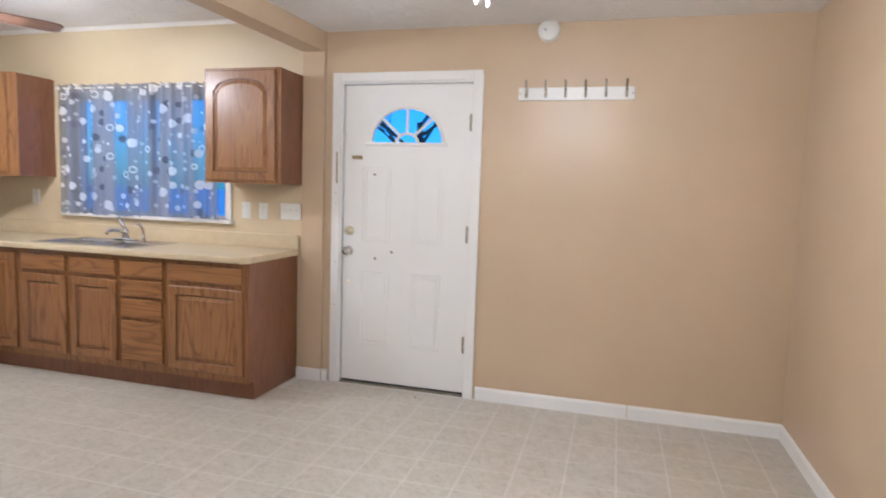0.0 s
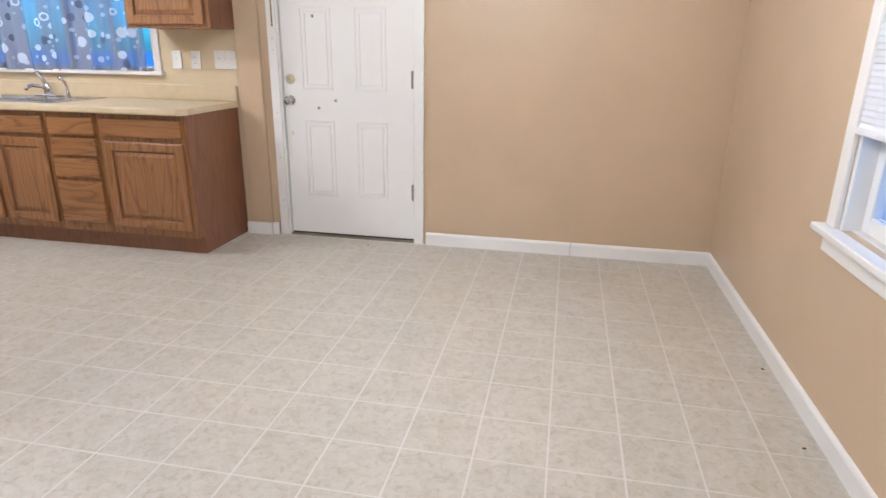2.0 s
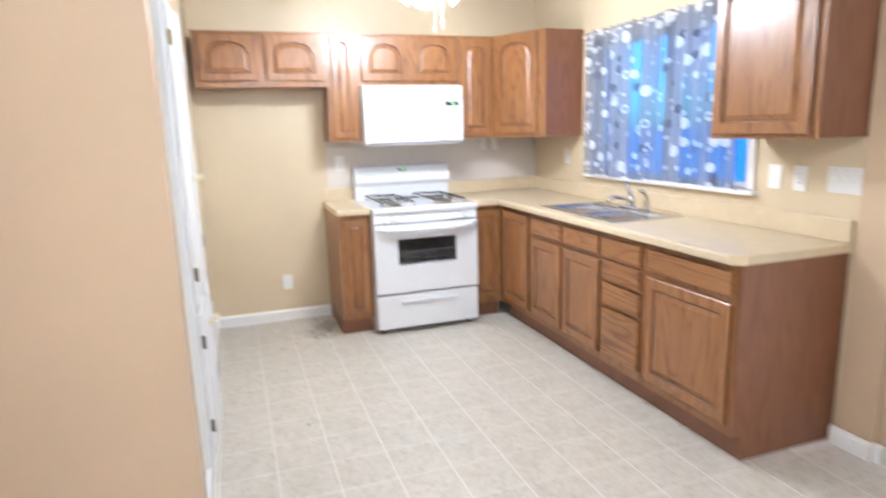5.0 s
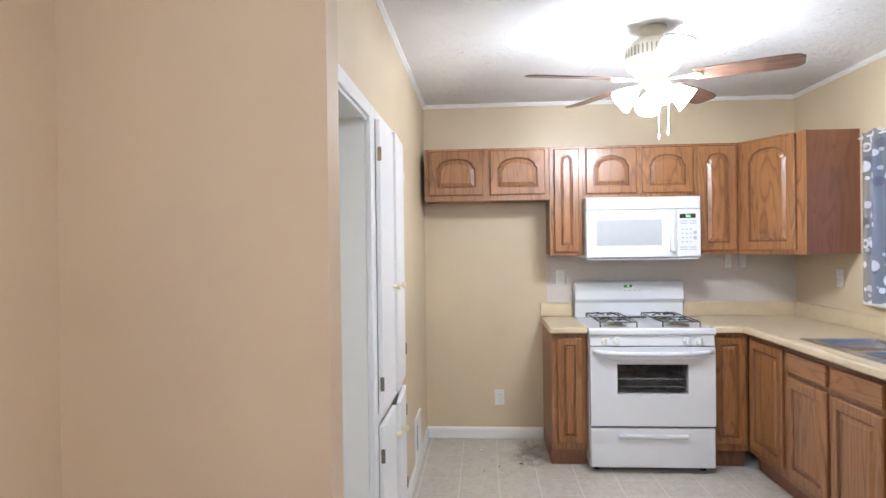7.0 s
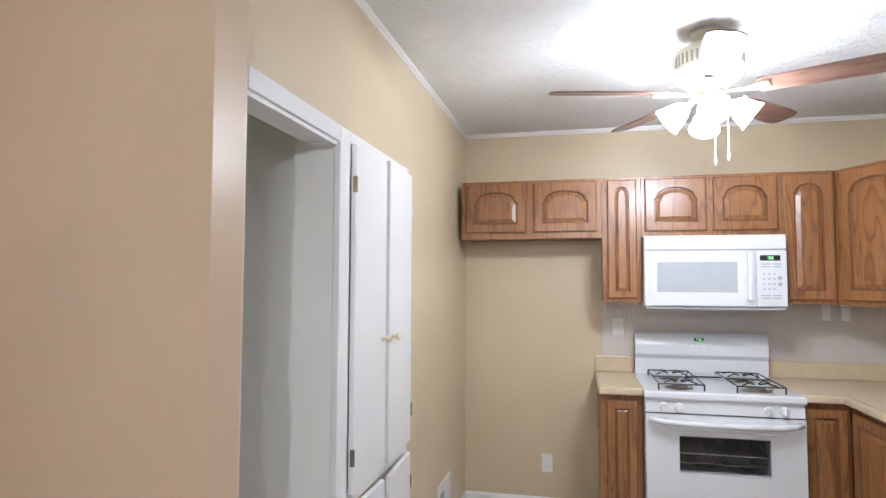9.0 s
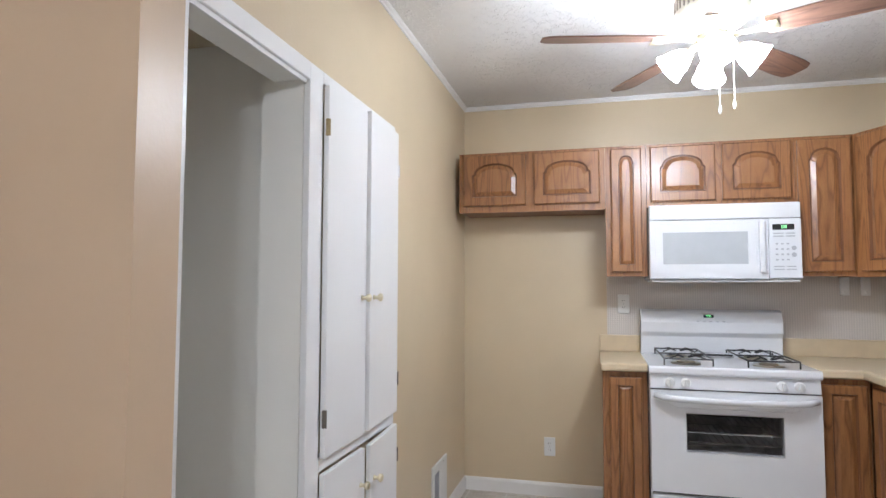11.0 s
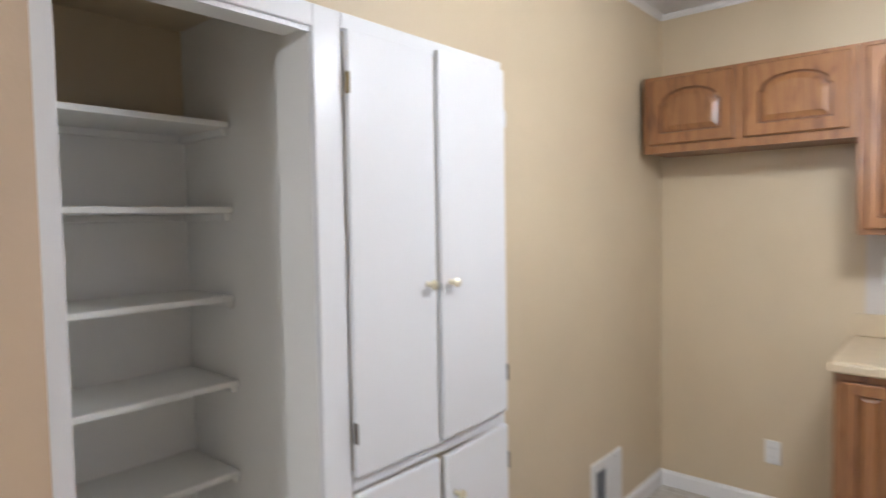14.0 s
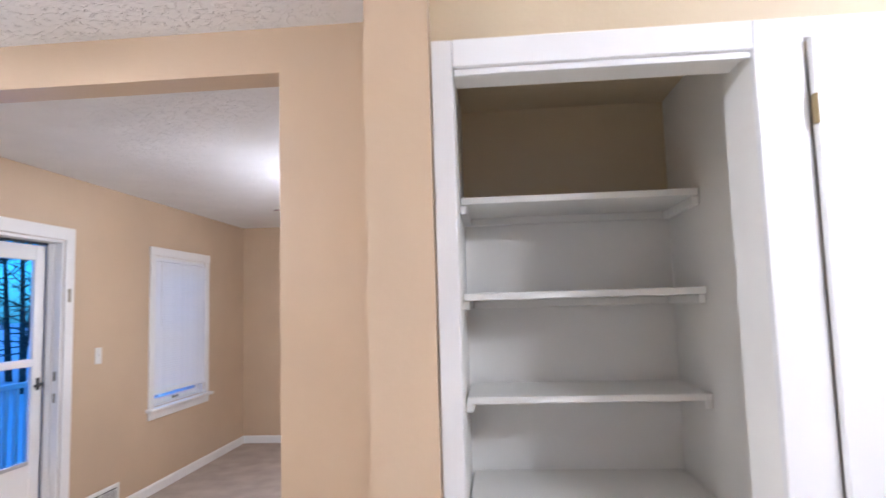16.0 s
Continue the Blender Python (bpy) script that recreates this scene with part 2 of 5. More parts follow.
ENAMEL = plain("white_enamel", (0.75, 0.76, 0.78), 0.18, 0, 0.01, 0.4)
PLASTIC = plain("white_plastic", (0.78, 0.78, 0.76), 0.35, 0, 0.02)
IVORY = plain("ivory_metal", (0.72, 0.68, 0.56), 0.35, 0, 0.03)
STEEL = plain("stainless_steel", (0.55, 0.55, 0.56), 0.25, 1.0, 0.06)
CHROME = plain("chrome", (0.75, 0.75, 0.76), 0.1, 1.0, 0.02)
BRASS = plain("brass", (0.84, 0.77, 0.58), 0.28, 1.0, 0.08)
AGED = plain("aged_brass_plate", (0.30, 0.23, 0.12), 0.5, 0.6, 0.2)
HINGE = plain("dark_hinge_metal", (0.17, 0.15, 0.13), 0.5, 0.7, 0.2)
NICKEL = plain("tarnished_hinge_metal", (0.36, 0.33, 0.27), 0.4, 1.0, 0.15)
BLACK = plain("black_iron", (0.018, 0.018, 0.018), 0.5, 0, 0.2)
DARK = plain("dark_gap", (0.012, 0.010, 0.010), 0.8, 0, 0.2)
OVENGLASS = glass("oven_window_glass", 0.0, (0.62, 0.60, 0.58))
LINING = plain("dark_oven_enamel", (0.52, 0.50, 0.48), 0.3, 0, 0.5, 0.3)
MWGLASS = plain("microwave_window", (0.46, 0.48, 0.50), 0.25, 0, 0.03, 0.3)
GREY = plain("grey_print", (0.42, 0.43, 0.45), 0.5)
GLASS = glass("window_glass")
GREEN = emitter("green_digits", (0.1, 1.0, 0.2), 2.5)
SHADE = emitter("frosted_lamp_shade", LAMP, GLOW)
SPLASH = beaded("beaded_splash_panel", (0.63, 0.58, 0.53))
VINYL = vinyl("beige_vinyl", (0.585, 0.545, 0.495), (0.465, 0.42, 0.355), (0.545, 0.505, 0.45))
GROUT = plain("pale_vinyl_joint", (0.645, 0.615, 0.575), 0.45)
CARPET = carpet("beige_carpet", (0.44, 0.36, 0.30))
CLOTH = curtain_cloth("dotted_curtain")
BLIND = plain("white_vinyl_slat", (0.80, 0.81, 0.84), 0.45)
CRUMB = plain("dry_dirt_crumb", (0.13, 0.095, 0.06), 0.9, 0, 0.3)
BARK = plain("dark_bark", (0.05, 0.045, 0.04), 0.9, 0, 0.2)
SNOW = plain("pale_frozen_ground", (0.60, 0.62, 0.64), 0.9, 0, 0.2)
SIDING = plain("grey_siding", (0.22, 0.23, 0.26), 0.7)


# ---- mesh helpers ----
def mesh_of(name, bm, mat):
    me = bpy.data.meshes.new(name)
    bmesh.ops.recalc_face_normals(bm, faces=bm.faces[:])
    bm.to_mesh(me)
    bm.free()
    for mt in (mat if isinstance(mat, (list, tuple)) else [mat]):
        me.materials.append(mt)
    return me


def part(name, bm, mat, parent=None, label="", smooth=False):
    """One mesh object under a thing (or a top-level one)."""
    ob = new(name, mesh_of(name, bm, mat))
    if smooth:
        for p in ob.data.polygons:
            p.use_smooth = True
    if parent is not None:
        ob.parent = parent
    if label:
        ob["label"] = label
    return ob


def thing(name, m, label, category, group="", kind=""):
    ob = new(name)
    ob.empty_display_size = 0.1
    ob.matrix_basis = m
    return tagged(ob, label, category, group, kind)


def box(x0, x1, y0, y1, z0, z1, bev=0.0, bm=None, seg=1):
    own = bmesh.new()
    bmesh.ops.create_cube(own, size=1)
    for v in own.verts:
        v.co = Vector((x0 + (v.co.x + 0.5) * (x1 - x0), y0 + (v.co.y + 0.5) * (y1 - y0), z0 + (v.co.z + 0.5) * (z1 - z0)))
    if bev > 0:
        bmesh.ops.bevel(own, geom=own.edges[:], offset=bev, segments=seg, affect="EDGES", profile=0.5)
    return merge(bm, own)


def merge(bm, own):
    if bm is None:
        return own
    tmp = bpy.data.meshes.new("tmp")
    own.to_mesh(tmp)
    own.free()
    bm.from_mesh(tmp)
    bpy.data.meshes.remove(tmp)
    return bm


def lathe(profile, bm=None, n=20, m=None):
    """Turned body from (radius, height) pairs."""
    own = bmesh.new()
    rings = []
    for r, z in profile:
        rings.append([own.verts.new((max(r, 1e-4) * math.cos(2 * math.pi * i / n), max(r, 1e-4) * math.sin(2 * math.pi * i / n), z)) for i in range(n)])
    for a, c in zip(rings, rings[1:]):
        for i in range(n):
            own.faces.new((a[i], a[(i + 1) % n], c[(i + 1) % n], c[i]))
    own.faces.new(rings[0])
    own.faces.new(rings[-1])
    if m is not None:
        own.transform(m)
    return merge(bm, own)


def rod(a, c, r, bm=None, n=8, r2=None):
    a, c = Vector(a), Vector(c)
    d = c - a
    m = Matrix.Translation(a) @ d.to_track_quat("Z", "Y").to_matrix().to_4x4()
    return lathe([(r, 0), (r if r2 is None else r2, d.length)], bm, n, m)


def tube(pts, r, bm=None, n=8):
    """A round bar swept along points, mitred at the bends."""
    own = bmesh.new()
    pts = [Vector(p) for p in pts]
    loops, side = [], None
    for i, p in enumerate(pts):
        d = (pts[min(i + 1, len(pts) - 1)] - pts[max(i - 1, 0)])
        if d.length < 1e-6:
            d = pts[1] - pts[0]
        d.normalize()
        side = d.orthogonal() if side is None else side - d * side.dot(d)
        if side.length < 1e-5:
            side = d.orthogonal()
        side.normalize()
        up = d.cross(side)
        loops.append([own.verts.new(p + (side * math.cos(2 * math.pi * k / n) + up * math.sin(2 * math.pi * k / n)) * r) for k in range(n)])
    for a, c in zip(loops, loops[1:]):
        for k in range(n):
            own.faces.new((a[k], a[(k + 1) % n], c[(k + 1) % n], c[k]))
    own.faces.new(loops[0])
    own.faces.new(loops[-1])
    return merge(bm, own)


def prism(pts, axis, lo, hi, bev=0.0, bm=None):
    """Outline of 2D points pushed along an axis (x, y or z)."""
    own = bmesh.new()
    def at(p, d):
        return {"z": (p[0], p[1], d), "y": (p[0], d, p[1]), "x": (d, p[0], p[1])}[axis]
    a = [own.verts.new(at(p, lo)) for p in pts]
    c = [own.verts.new(at(p, hi)) for p in pts]
    own.faces.new(a)
    own.faces.new(c)
    for i in range(len(pts)):
        j = (i + 1) % len(pts)
        own.faces.new((a[i], a[j], c[j], c[i]))
    bmesh.ops.recalc_face_normals(own, faces=own.faces[:])
    if bev > 0:
        bmesh.ops.bevel(own, geom=own.edges[:], offset=bev, segments=2, affect="EDGES", profile=0.5)
    return merge(bm, own)


def ring(x0, x1, z0, z1, hole, y0, y1, flat=False):
    """A slab with a rectangular hole through it; flat: lying (y1 > y0 are then heights)."""
    own = bmesh.new()
    a, c, e, f = hole
    def at(x, z, y):
        return (x, z, y) if flat else (x, y, z)
    L = [[own.verts.new(at(x, z, y)) for x, z in pts] for y in (y0, y1) for pts in (((x0, z0), (x1, z0), (x1, z1), (x0, z1)), ((a, e), (c, e), (c, f), (a, f)))]
    for i in range(4):
        j = (i + 1) % 4
        own.faces.new((L[0][i], L[0][j], L[1][j], L[1][i]))
        own.faces.new((L[2][i], L[2][j], L[3][j], L[3][i]))
        own.faces.new((L[0][i], L[0][j], L[2][j], L[2][i]))
        own.faces.new((L[1][i], L[1][j], L[3][j], L[3][i]))
    return own


def structure(name, bm, mat, label, category, smooth=False):
    return tagged(part(name, bm, mat, None, "", smooth), label, category, kind="structure")


def wall(name, along, at, thick, u0, u1, h, holes, mat, label):
    """A wall with openings (u0, u1, z0, z1) cut through it."""
    if all(o[2] <= 0 for o in holes):
        pts = [(u0, 0)]
        for a, c, _, z in sorted(holes):
            pts += [(a, 0), (a, z), (c, z), (c, 0)]
        pts += [(u1, 0), (u1, h), (u0, h)]
        return structure(name, prism(pts, "y" if along == "x" else "x", at, at + thick), mat, label, "wall")
    if holes:
        bm = ring(u0, u1, 0, h, holes[0], at, at + thick)
        if along == "y":
            for v in bm.verts:
                v.co.x, v.co.y = v.co.y, v.co.x
        return structure(name, bm, mat, label, "wall")


def outline(w, h, mg, rise, n=14):
    """Inner panel outline of a cabinet door: square, or with an arched head; bottom left first, anticlockwise."""
    x0, x1, z0, z1 = mg, w - mg, mg, h - mg
    pts = [(x0, z0), (x1, z0), (x1, z1 - rise)]
    for i in range(1, n):
        a = math.pi * (i - 1) / (n - 2)
        pts.append(((x0 + x1) / 2 + (x1 - x0) / 2 * math.cos(a) * 0.90, z1 - rise + rise * (0.12 + 0.88 * math.sin(a) ** 0.9)))
    pts.append((x0, z1 - rise))
    return pts


def panel_door(w, h, rise=0.0, mg=0.055, d=0.02, slant=1.0):
    """Raised-panel door, lower left back corner at the origin, face towards -y."""
    own = bmesh.new()
    k = min(1.0, (w - 2 * mg) / 0.13) * slant
    levels = [(mg, -d), (mg + 0.006 * k, -d + 0.011), (mg + 0.011 * k, -d + 0.011), (mg + 0.034 * k, -d + 0.001)]
    loops = []
    for m_, y in levels:
        r = 0 if rise == 0 else max(0.004, rise - (m_ - mg) * 0.45)
        loops.append([own.verts.new((x, y, z)) for x, z in outline(w, h, m_, r)])
    first = loops[0]
    e = 0.006
    def o(x, z):
        return own.verts.new((x, -d, z))
    n = len(first)
    bl, br = o(e, e), o(w - e, e)
    rs = o(w - e, first[2].co.z)
    tops = [o(min(max(v.co.x, 2 * e), w - 2 * e), h - e) for v in first[3:-1]]
    ls = o(e, first[-1].co.z)
    tr, tl = o(w - e, h - e), o(e, h - e)
    own.faces.new((bl, br, first[1], first[0]))
    own.faces.new((br, rs, first[2], first[1]))
    own.faces.new((rs, tr, tops[0], first[3], first[2]))
    for i in range(len(tops) - 1):
        own.faces.new((tops[i], tops[i + 1], first[4 + i], first[3 + i]))
    own.faces.new((tops[-1], tl, ls, first[-1], first[-2]))
    own.faces.new((ls, bl, first[0], first[-1]))
    # groove and edge faces take slot 1, where stain and shade are coloured dark
    for lv, (a, c) in enumerate(zip(loops, loops[1:])):
        for i in range(n):
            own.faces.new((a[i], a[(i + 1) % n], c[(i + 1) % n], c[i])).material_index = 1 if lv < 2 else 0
    own.faces.new(loops[-1])
    rim = [bl, br, rs, tr, *tops, tl, ls]
    mid = [own.verts.new((0 if v.co.x < w / 2 and v in (bl, tl, ls) else (w if v in (br, tr, rs) else v.co.x), -d + 0.006,
                          0 if v in (bl, br) else (h if v in (tr, tl, *tops) else v.co.z))) for v in rim]
    back = [own.verts.new((v.co.x, 0, v.co.z)) for v in mid]
    for lv, (a, c) in enumerate(((rim, mid), (mid, back))):
        for i in range(len(rim)):
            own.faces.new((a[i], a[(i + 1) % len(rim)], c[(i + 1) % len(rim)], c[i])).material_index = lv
    own.faces.new(back)
    return own


def moved(bm, x=0, y=0, z=0):
    bm.transform(Matrix.Translation((x, y, z)))
    return bm


# ---- shell ----
T = 0.15
DOOR = (0.345, 1.234)      # entry door leaf
wall("wall_north_kitchen", "x", 0, T, WX - T, 0.07, KC, [(-1.98, -0.58, 1.10, 2.0)], CREAM, "cream painted kitchen wall with the curtained window")
wall("wall_north", "x", 0, T, 0.07, EX + T, DC + 0.1, [(DOOR[0] - 0.022, DOOR[1] + 0.022, -0.01, 2.072)], TAN, "tan painted wall with the white entry door")
wall("wall_east", "y", EX, T, SY - 0.12, 0, DC + 0.1, [(-2.41, -1.63, 0.70, 2.02)], TAN, "tan painted wall with the blind-covered window")
wall("wall_west", "y", WX - T, T, PY - 0.12, 0, KC, [], CREAM, "cream painted wall behind the stove")
wall("wall_pantry", "x", PY - 0.10, 0.10, WX, -0.012, KC, [(-0.66, -0.035, 0.10, 1.995)], CREAM, "cream painted wall around the built-in white pantry")
wall("wall_pier", "y", -0.012, 0.124, SY, PY + 0.045, KC, [], TAN, "tan painted end pier between kitchen and dining area")
wall("wall_south_dining", "x", SY - 0.12, 0.12, -0.012, EX + T, DC + 0.1, [(0.545, 2.75, -0.01, 2.245)], TAN, "tan painted wall with a wide opening to the living room")
wall("wall_living_east", "y", LX, T, LY - T, -6.0, LC + 0.1, [(-7.36, -6.46, 0.70, 1.975)], TAN, "tan painted living room wall with a blind-covered window")
wall("wall_living_entry", "y", LX, T, -6.0, SY - 0.12, LC + 0.1, [(-5.38, -4.46, -0.01, 1.99)], TAN, "tan painted living room wall with the front doorway")
wall("wall_living_south", "x", LY - T, T, LW - T, LX, LC + 0.1, [], TAN, "tan painted far living room wall")
wall("wall_living_west", "y", LW - T, T, LY, -3.70, LC + 0.1, [], TAN, "tan painted living room wall")
wall("wall_living_north", "x", -3.70, 0.06, LW - T, -0.012, LC + 0.1, [], TAN, "tan painted wall behind the pantry")
structure("wall_pilaster", box(0.055, 0.215, -0.035, 0.0, 0, 2.27), TAN, "slim tan pilaster under the ceiling beam", "pilaster")
structure("beam", prism([(0.055, -0.001), (0.215, -0.001), (0.112, PY + 0.046), (-0.012, PY + 0.046)], "z", 2.265, KC + 0.05), TAN, "tan painted dropped beam between kitchen and dining area", "beam")
structure("ceiling_kitchen", box(WX - T, 0.1, PY - 0.1, T, KC, KC + 0.12), CEIL, "white popcorn textured kitchen ceiling", "ceiling")
structure("ceiling_dining", box(0.1, EX + T, SY - 0.12, T, DC, DC + 0.12), CEIL, "white popcorn textured dining ceiling", "ceiling")
structure("ceiling_living", box(LW - T, LX + T, LY - T, SY - 0.10, LC, LC + 0.12), CEIL, "white textured living room ceiling", "ceiling")
floor = structure("floor", box(WX - T, EX + T, SY - 0.06, T, -0.12, -0.0005), GROUT, "beige vinyl floor in a square tile pattern with pale joints", "floor")
structure("floor_living", box(LW - T, LX + T, LY - T, SY - 0.06, -0.12, 0.004), CARPET, "worn beige living room carpet", "carpet")


def baseboard(name, pts, face):
    """Painted skirting with a rounded top along a straight run; face points into the room."""
    (x0, y0), (x1, y1) = pts
    d = Vector((x1 - x0, y1 - y0, 0))
    prof = [(0, 0), (0.014, 0), (0.014, 0.068), (0.010, 0.078), (0.004, 0.084), (0, 0.084)]
    own = bmesh.new()
    f = Vector((*face, 0))
    rows = [[own.verts.new(Vector((x0, y0, 0)) + d * t + f * p + Vector((0, 0, z))) for p, z in prof] for t in (0, 1)]
    own.faces.new(rows[0])
    own.faces.new(rows[1])
    for i in range(len(prof)):
        j = (i + 1) % len(prof)
        own.faces.new((rows[0][i], rows[0][j], rows[1][j], rows[1][i]))
    return structure(name, own, WHITE, "white painted baseboard along the wall", "baseboard")


baseboard("baseboard", ((1.325, 0), (2.284, 0)), (0, -1))
baseboard("baseboard", ((2.288, -0.0005), (EX, -0.0005)), (0, -1))
baseboard("baseboard", ((EX, -0.014), (EX, SY)), (-1, 0))
baseboard("baseboard", ((0.03, -0.035), (0.216, -0.035)), (0, -1))
baseboard("baseboard", ((0.216, -0.014), (0.258, -0.014)), (0, -1))
baseboard("baseboard", ((WX, PY), (WX, -1.84)), (1, 0))
baseboard("baseboard", ((WX + 0.014, PY), (-1.410, PY)), (0, 1))
baseboard("baseboard", ((LX, LY), (LX, -5.475)), (-1, 0))
baseboard("baseboard", ((LW, LY), (LX - 0.014, LY)), (0, 1))
for a, c, f in (((WX, PY), (WX, 0), (1, 0)), ((WX, PY), (-0.012, PY), (0, 1)), ((WX, 0), (0.055, 0), (0, -1))):
    d = Vector((c[0] - a[0], c[1] - a[1], 0))
    own = bmesh.new()
    rows = [[own.verts.new(Vector((*a, KC)) + d * t + Vector((*f, 0)) * p + Vector((0, 0, -q))) for p, q in ((0, 0), (0.02, 0), (0.018, 0.008), (0.008, 0.016), (0.006, 0.024), (0, 0.026))] for t in (0, 1)]
    own.faces.new(rows[0]); own.faces.new(rows[1])
    for i in range(6):
        own.faces.new((rows[0][i], rows[0][(i + 1) % 6], rows[1][(i + 1) % 6], rows[1][i]))
    structure("trim", own, WHITE, "thin white cove trim under the kitchen ceiling", "trim")


# ---- cabinets: local x along the front, -y towards the room, back at y = 0 ----
def base_cabinet(m, w, fronts, end_left=False, end_right=False, depth=0.585):
    """fronts: (kind, x0, x1, z0, z1)."""
    t = thing("base_cabinet", m, "honey oak base cabinet with raised-panel fronts under the counter", "cabinet", "base cabinets")
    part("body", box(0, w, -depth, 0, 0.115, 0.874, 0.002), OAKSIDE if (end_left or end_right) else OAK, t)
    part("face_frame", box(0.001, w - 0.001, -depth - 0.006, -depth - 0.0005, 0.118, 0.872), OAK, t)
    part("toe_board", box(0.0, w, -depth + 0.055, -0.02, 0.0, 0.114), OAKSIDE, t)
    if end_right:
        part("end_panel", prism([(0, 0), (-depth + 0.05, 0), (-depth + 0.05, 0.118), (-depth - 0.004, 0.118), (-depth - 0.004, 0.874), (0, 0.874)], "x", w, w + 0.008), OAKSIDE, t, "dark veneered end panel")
    for kind, x0, x1, z0, z1 in fronts:
        if kind == "drawer":
            bm = moved(box(0, x1 - x0, -0.02, 0, 0, z1 - z0, 0.005, None, 2), x0, -depth - 0.007, z0)
            part("drawer_front", bm, OAKH, t)
        else:
            part("door", moved(panel_door(x1 - x0, z1 - z0, 0.0, 0.052 if x1 - x0 > 0.25 else 0.042), x0, -depth - 0.007, z0), [OAK, GROOVE], t)
    return t


def wall_cabinet(m, w, z0, z1, doors, depth=0.305, label="honey oak wall cabinet with arched raised-panel doors", end_left=False, end_right=False):
    t = thing("wall_cabinet", m, label, "cabinet", "wall cabinets")
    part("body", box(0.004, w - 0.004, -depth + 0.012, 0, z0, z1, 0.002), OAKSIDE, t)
    part("face_frame", box(0, w, -depth, -depth + 0.0115, z0 - 0.004, z1 + 0.002), OAK, t)
    for x0, x1, a, c, rise in doors:
        part("door", moved(panel_door(x1 - x0, c - a, rise, min(0.052, (x1 - x0) * 0.25)), x0, -depth - 0.001, a), [OAK, GROOVE], t)
    return t


def on_north(x):
    return pose(x, -0.002, 0)


def on_west(y):
    return pose(WX + 0.002, y, 0, 0, 0, 90)


# north run
base_cabinet(on_north(-0.60), 0.60, [("drawer", 0.035, 0.575, 0.735, 0.842), ("door", 0.035, 0.575, 0.165, 0.705)], end_right=True)
base_cabinet(on_north(-0.965), 0.363, [("drawer", 0.02, 0.345, 0.735, 0.842), ("drawer", 0.02, 0.345, 0.608, 0.715), ("drawer", 0.02, 0.345, 0.47, 0.588), ("drawer", 0.02, 0.345, 0.18, 0.445)])
base_cabinet(on_north(-1.81), 0.843, [("drawer", 0.025, 0.405, 0.735, 0.842), ("drawer", 0.445, 0.825, 0.735, 0.842), ("door", 0.025, 0.405, 0.165, 0.705), ("door", 0.445, 0.825, 0.165, 0.705)])
base_cabinet(on_north(-2.305), 0.493, [("door", 0.06, 0.46, 0.165, 0.842)])
# stove run
base_cabinet(on_west(-1.835), 0.225, [("door", 0.035, 0.195, 0.165, 0.842)])
base_cabinet(on_west(-0.832), 0.232, [("door", 0.02, 0.215, 0.165, 0.842)])
# wall cabinets
wall_cabinet(on_north(-0.518), 0.568, 1.37, 2.11, [(0.022, 0.535, 1.385, 2.095, 0.075)], label="honey oak wall cabinet with one arched door beside the curtained window")
wall_cabinet(on_west(-2.675), 0.87, 1.765, 2.125, [(0.03, 0.41, 1.80, 2.11, 0.07), (0.46, 0.84, 1.80, 2.11, 0.07)], label="shallow honey oak cabinet over the empty fridge space")
wall_cabinet(on_west(-1.803), 0.226, 1.375, 2.125, [(0.03, 0.20, 1.395, 2.11, 0.045)])
wall_cabinet(on_west(-1.575), 0.762, 1.765, 2.125, [(0.02, 0.365, 1.795, 2.11, 0.07), (0.40, 0.745, 1.795, 2.11, 0.07)], label="honey oak cabinet with two arched doors over the microwave")
wall_cabinet(on_west(-0.811), 0.29, 1.375, 2.125, [(0.012, 0.268, 1.395, 2.11, 0.06)])
cc = thing("corner_cabinet", pose(0, 0, 0), "honey oak corner wall cabinet with an angled arched door", "cabinet", "wall cabinets")
CA, CB = Vector((WX + 0.305, -0.52, 0)), Vector((-2.14, -0.305, 0))
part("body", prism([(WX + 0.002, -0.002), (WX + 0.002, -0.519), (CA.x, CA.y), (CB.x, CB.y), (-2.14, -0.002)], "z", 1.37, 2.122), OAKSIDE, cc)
ang = math.atan2(CB.y - CA.y, CB.x - CA.x)
cw = (CB - CA).length
bm = box(0, cw, -0.012, -0.0005, 1.366, 2.124)
bm.transform(Matrix.Translation(CA) @ Matrix.Rotation(ang, 4, "Z"))
part("face_frame", bm, OAK, cc)
bm = moved(panel_door(cw - 0.11, 0.715, 0.07), 0.045, -0.0125, 1.395)
bm.transform(Matrix.Translation(CA) @ Matrix.Rotation(ang, 4, "Z"))
part("door", bm, [OAK, GROOVE], cc)

# counter: L-shaped laminate with a hole for the sink, and the short piece left of the stove
ct = thing("countertop", pose(0, 0, 0), "beige laminate countertop with a low backsplash", "countertop")
SX0, SX1, SY0, SY1 = -1.74, -0.95, -0.535, -0.10
FR = -0.628
part("top", ring(WX + 0.002, -0.0205, FR + 0.02, -0.002, (SX0, SX1, SY0, SY1), 0.876, 0.914, True), COUNTER, ct)
part("end_strip", box(-0.02, 0.018, FR + 0.0455, -0.002, 0.876, 0.914), COUNTER, ct)
part("return_top", box(WX + 0.002, WX + 0.5995, -0.832, FR + 0.0195, 0.876, 0.914), COUNTER, ct)
part("front_edge", box(WX + 0.62, -0.02, FR - 0.012, FR + 0.0199, 0.874, 0.9145, 0.010, None, 3), COUNTER, ct)
part("front_edge", box(WX + 0.60, WX + 0.632, -0.832, FR + 0.019, 0.874, 0.9145, 0.010, None, 3), COUNTER, ct)
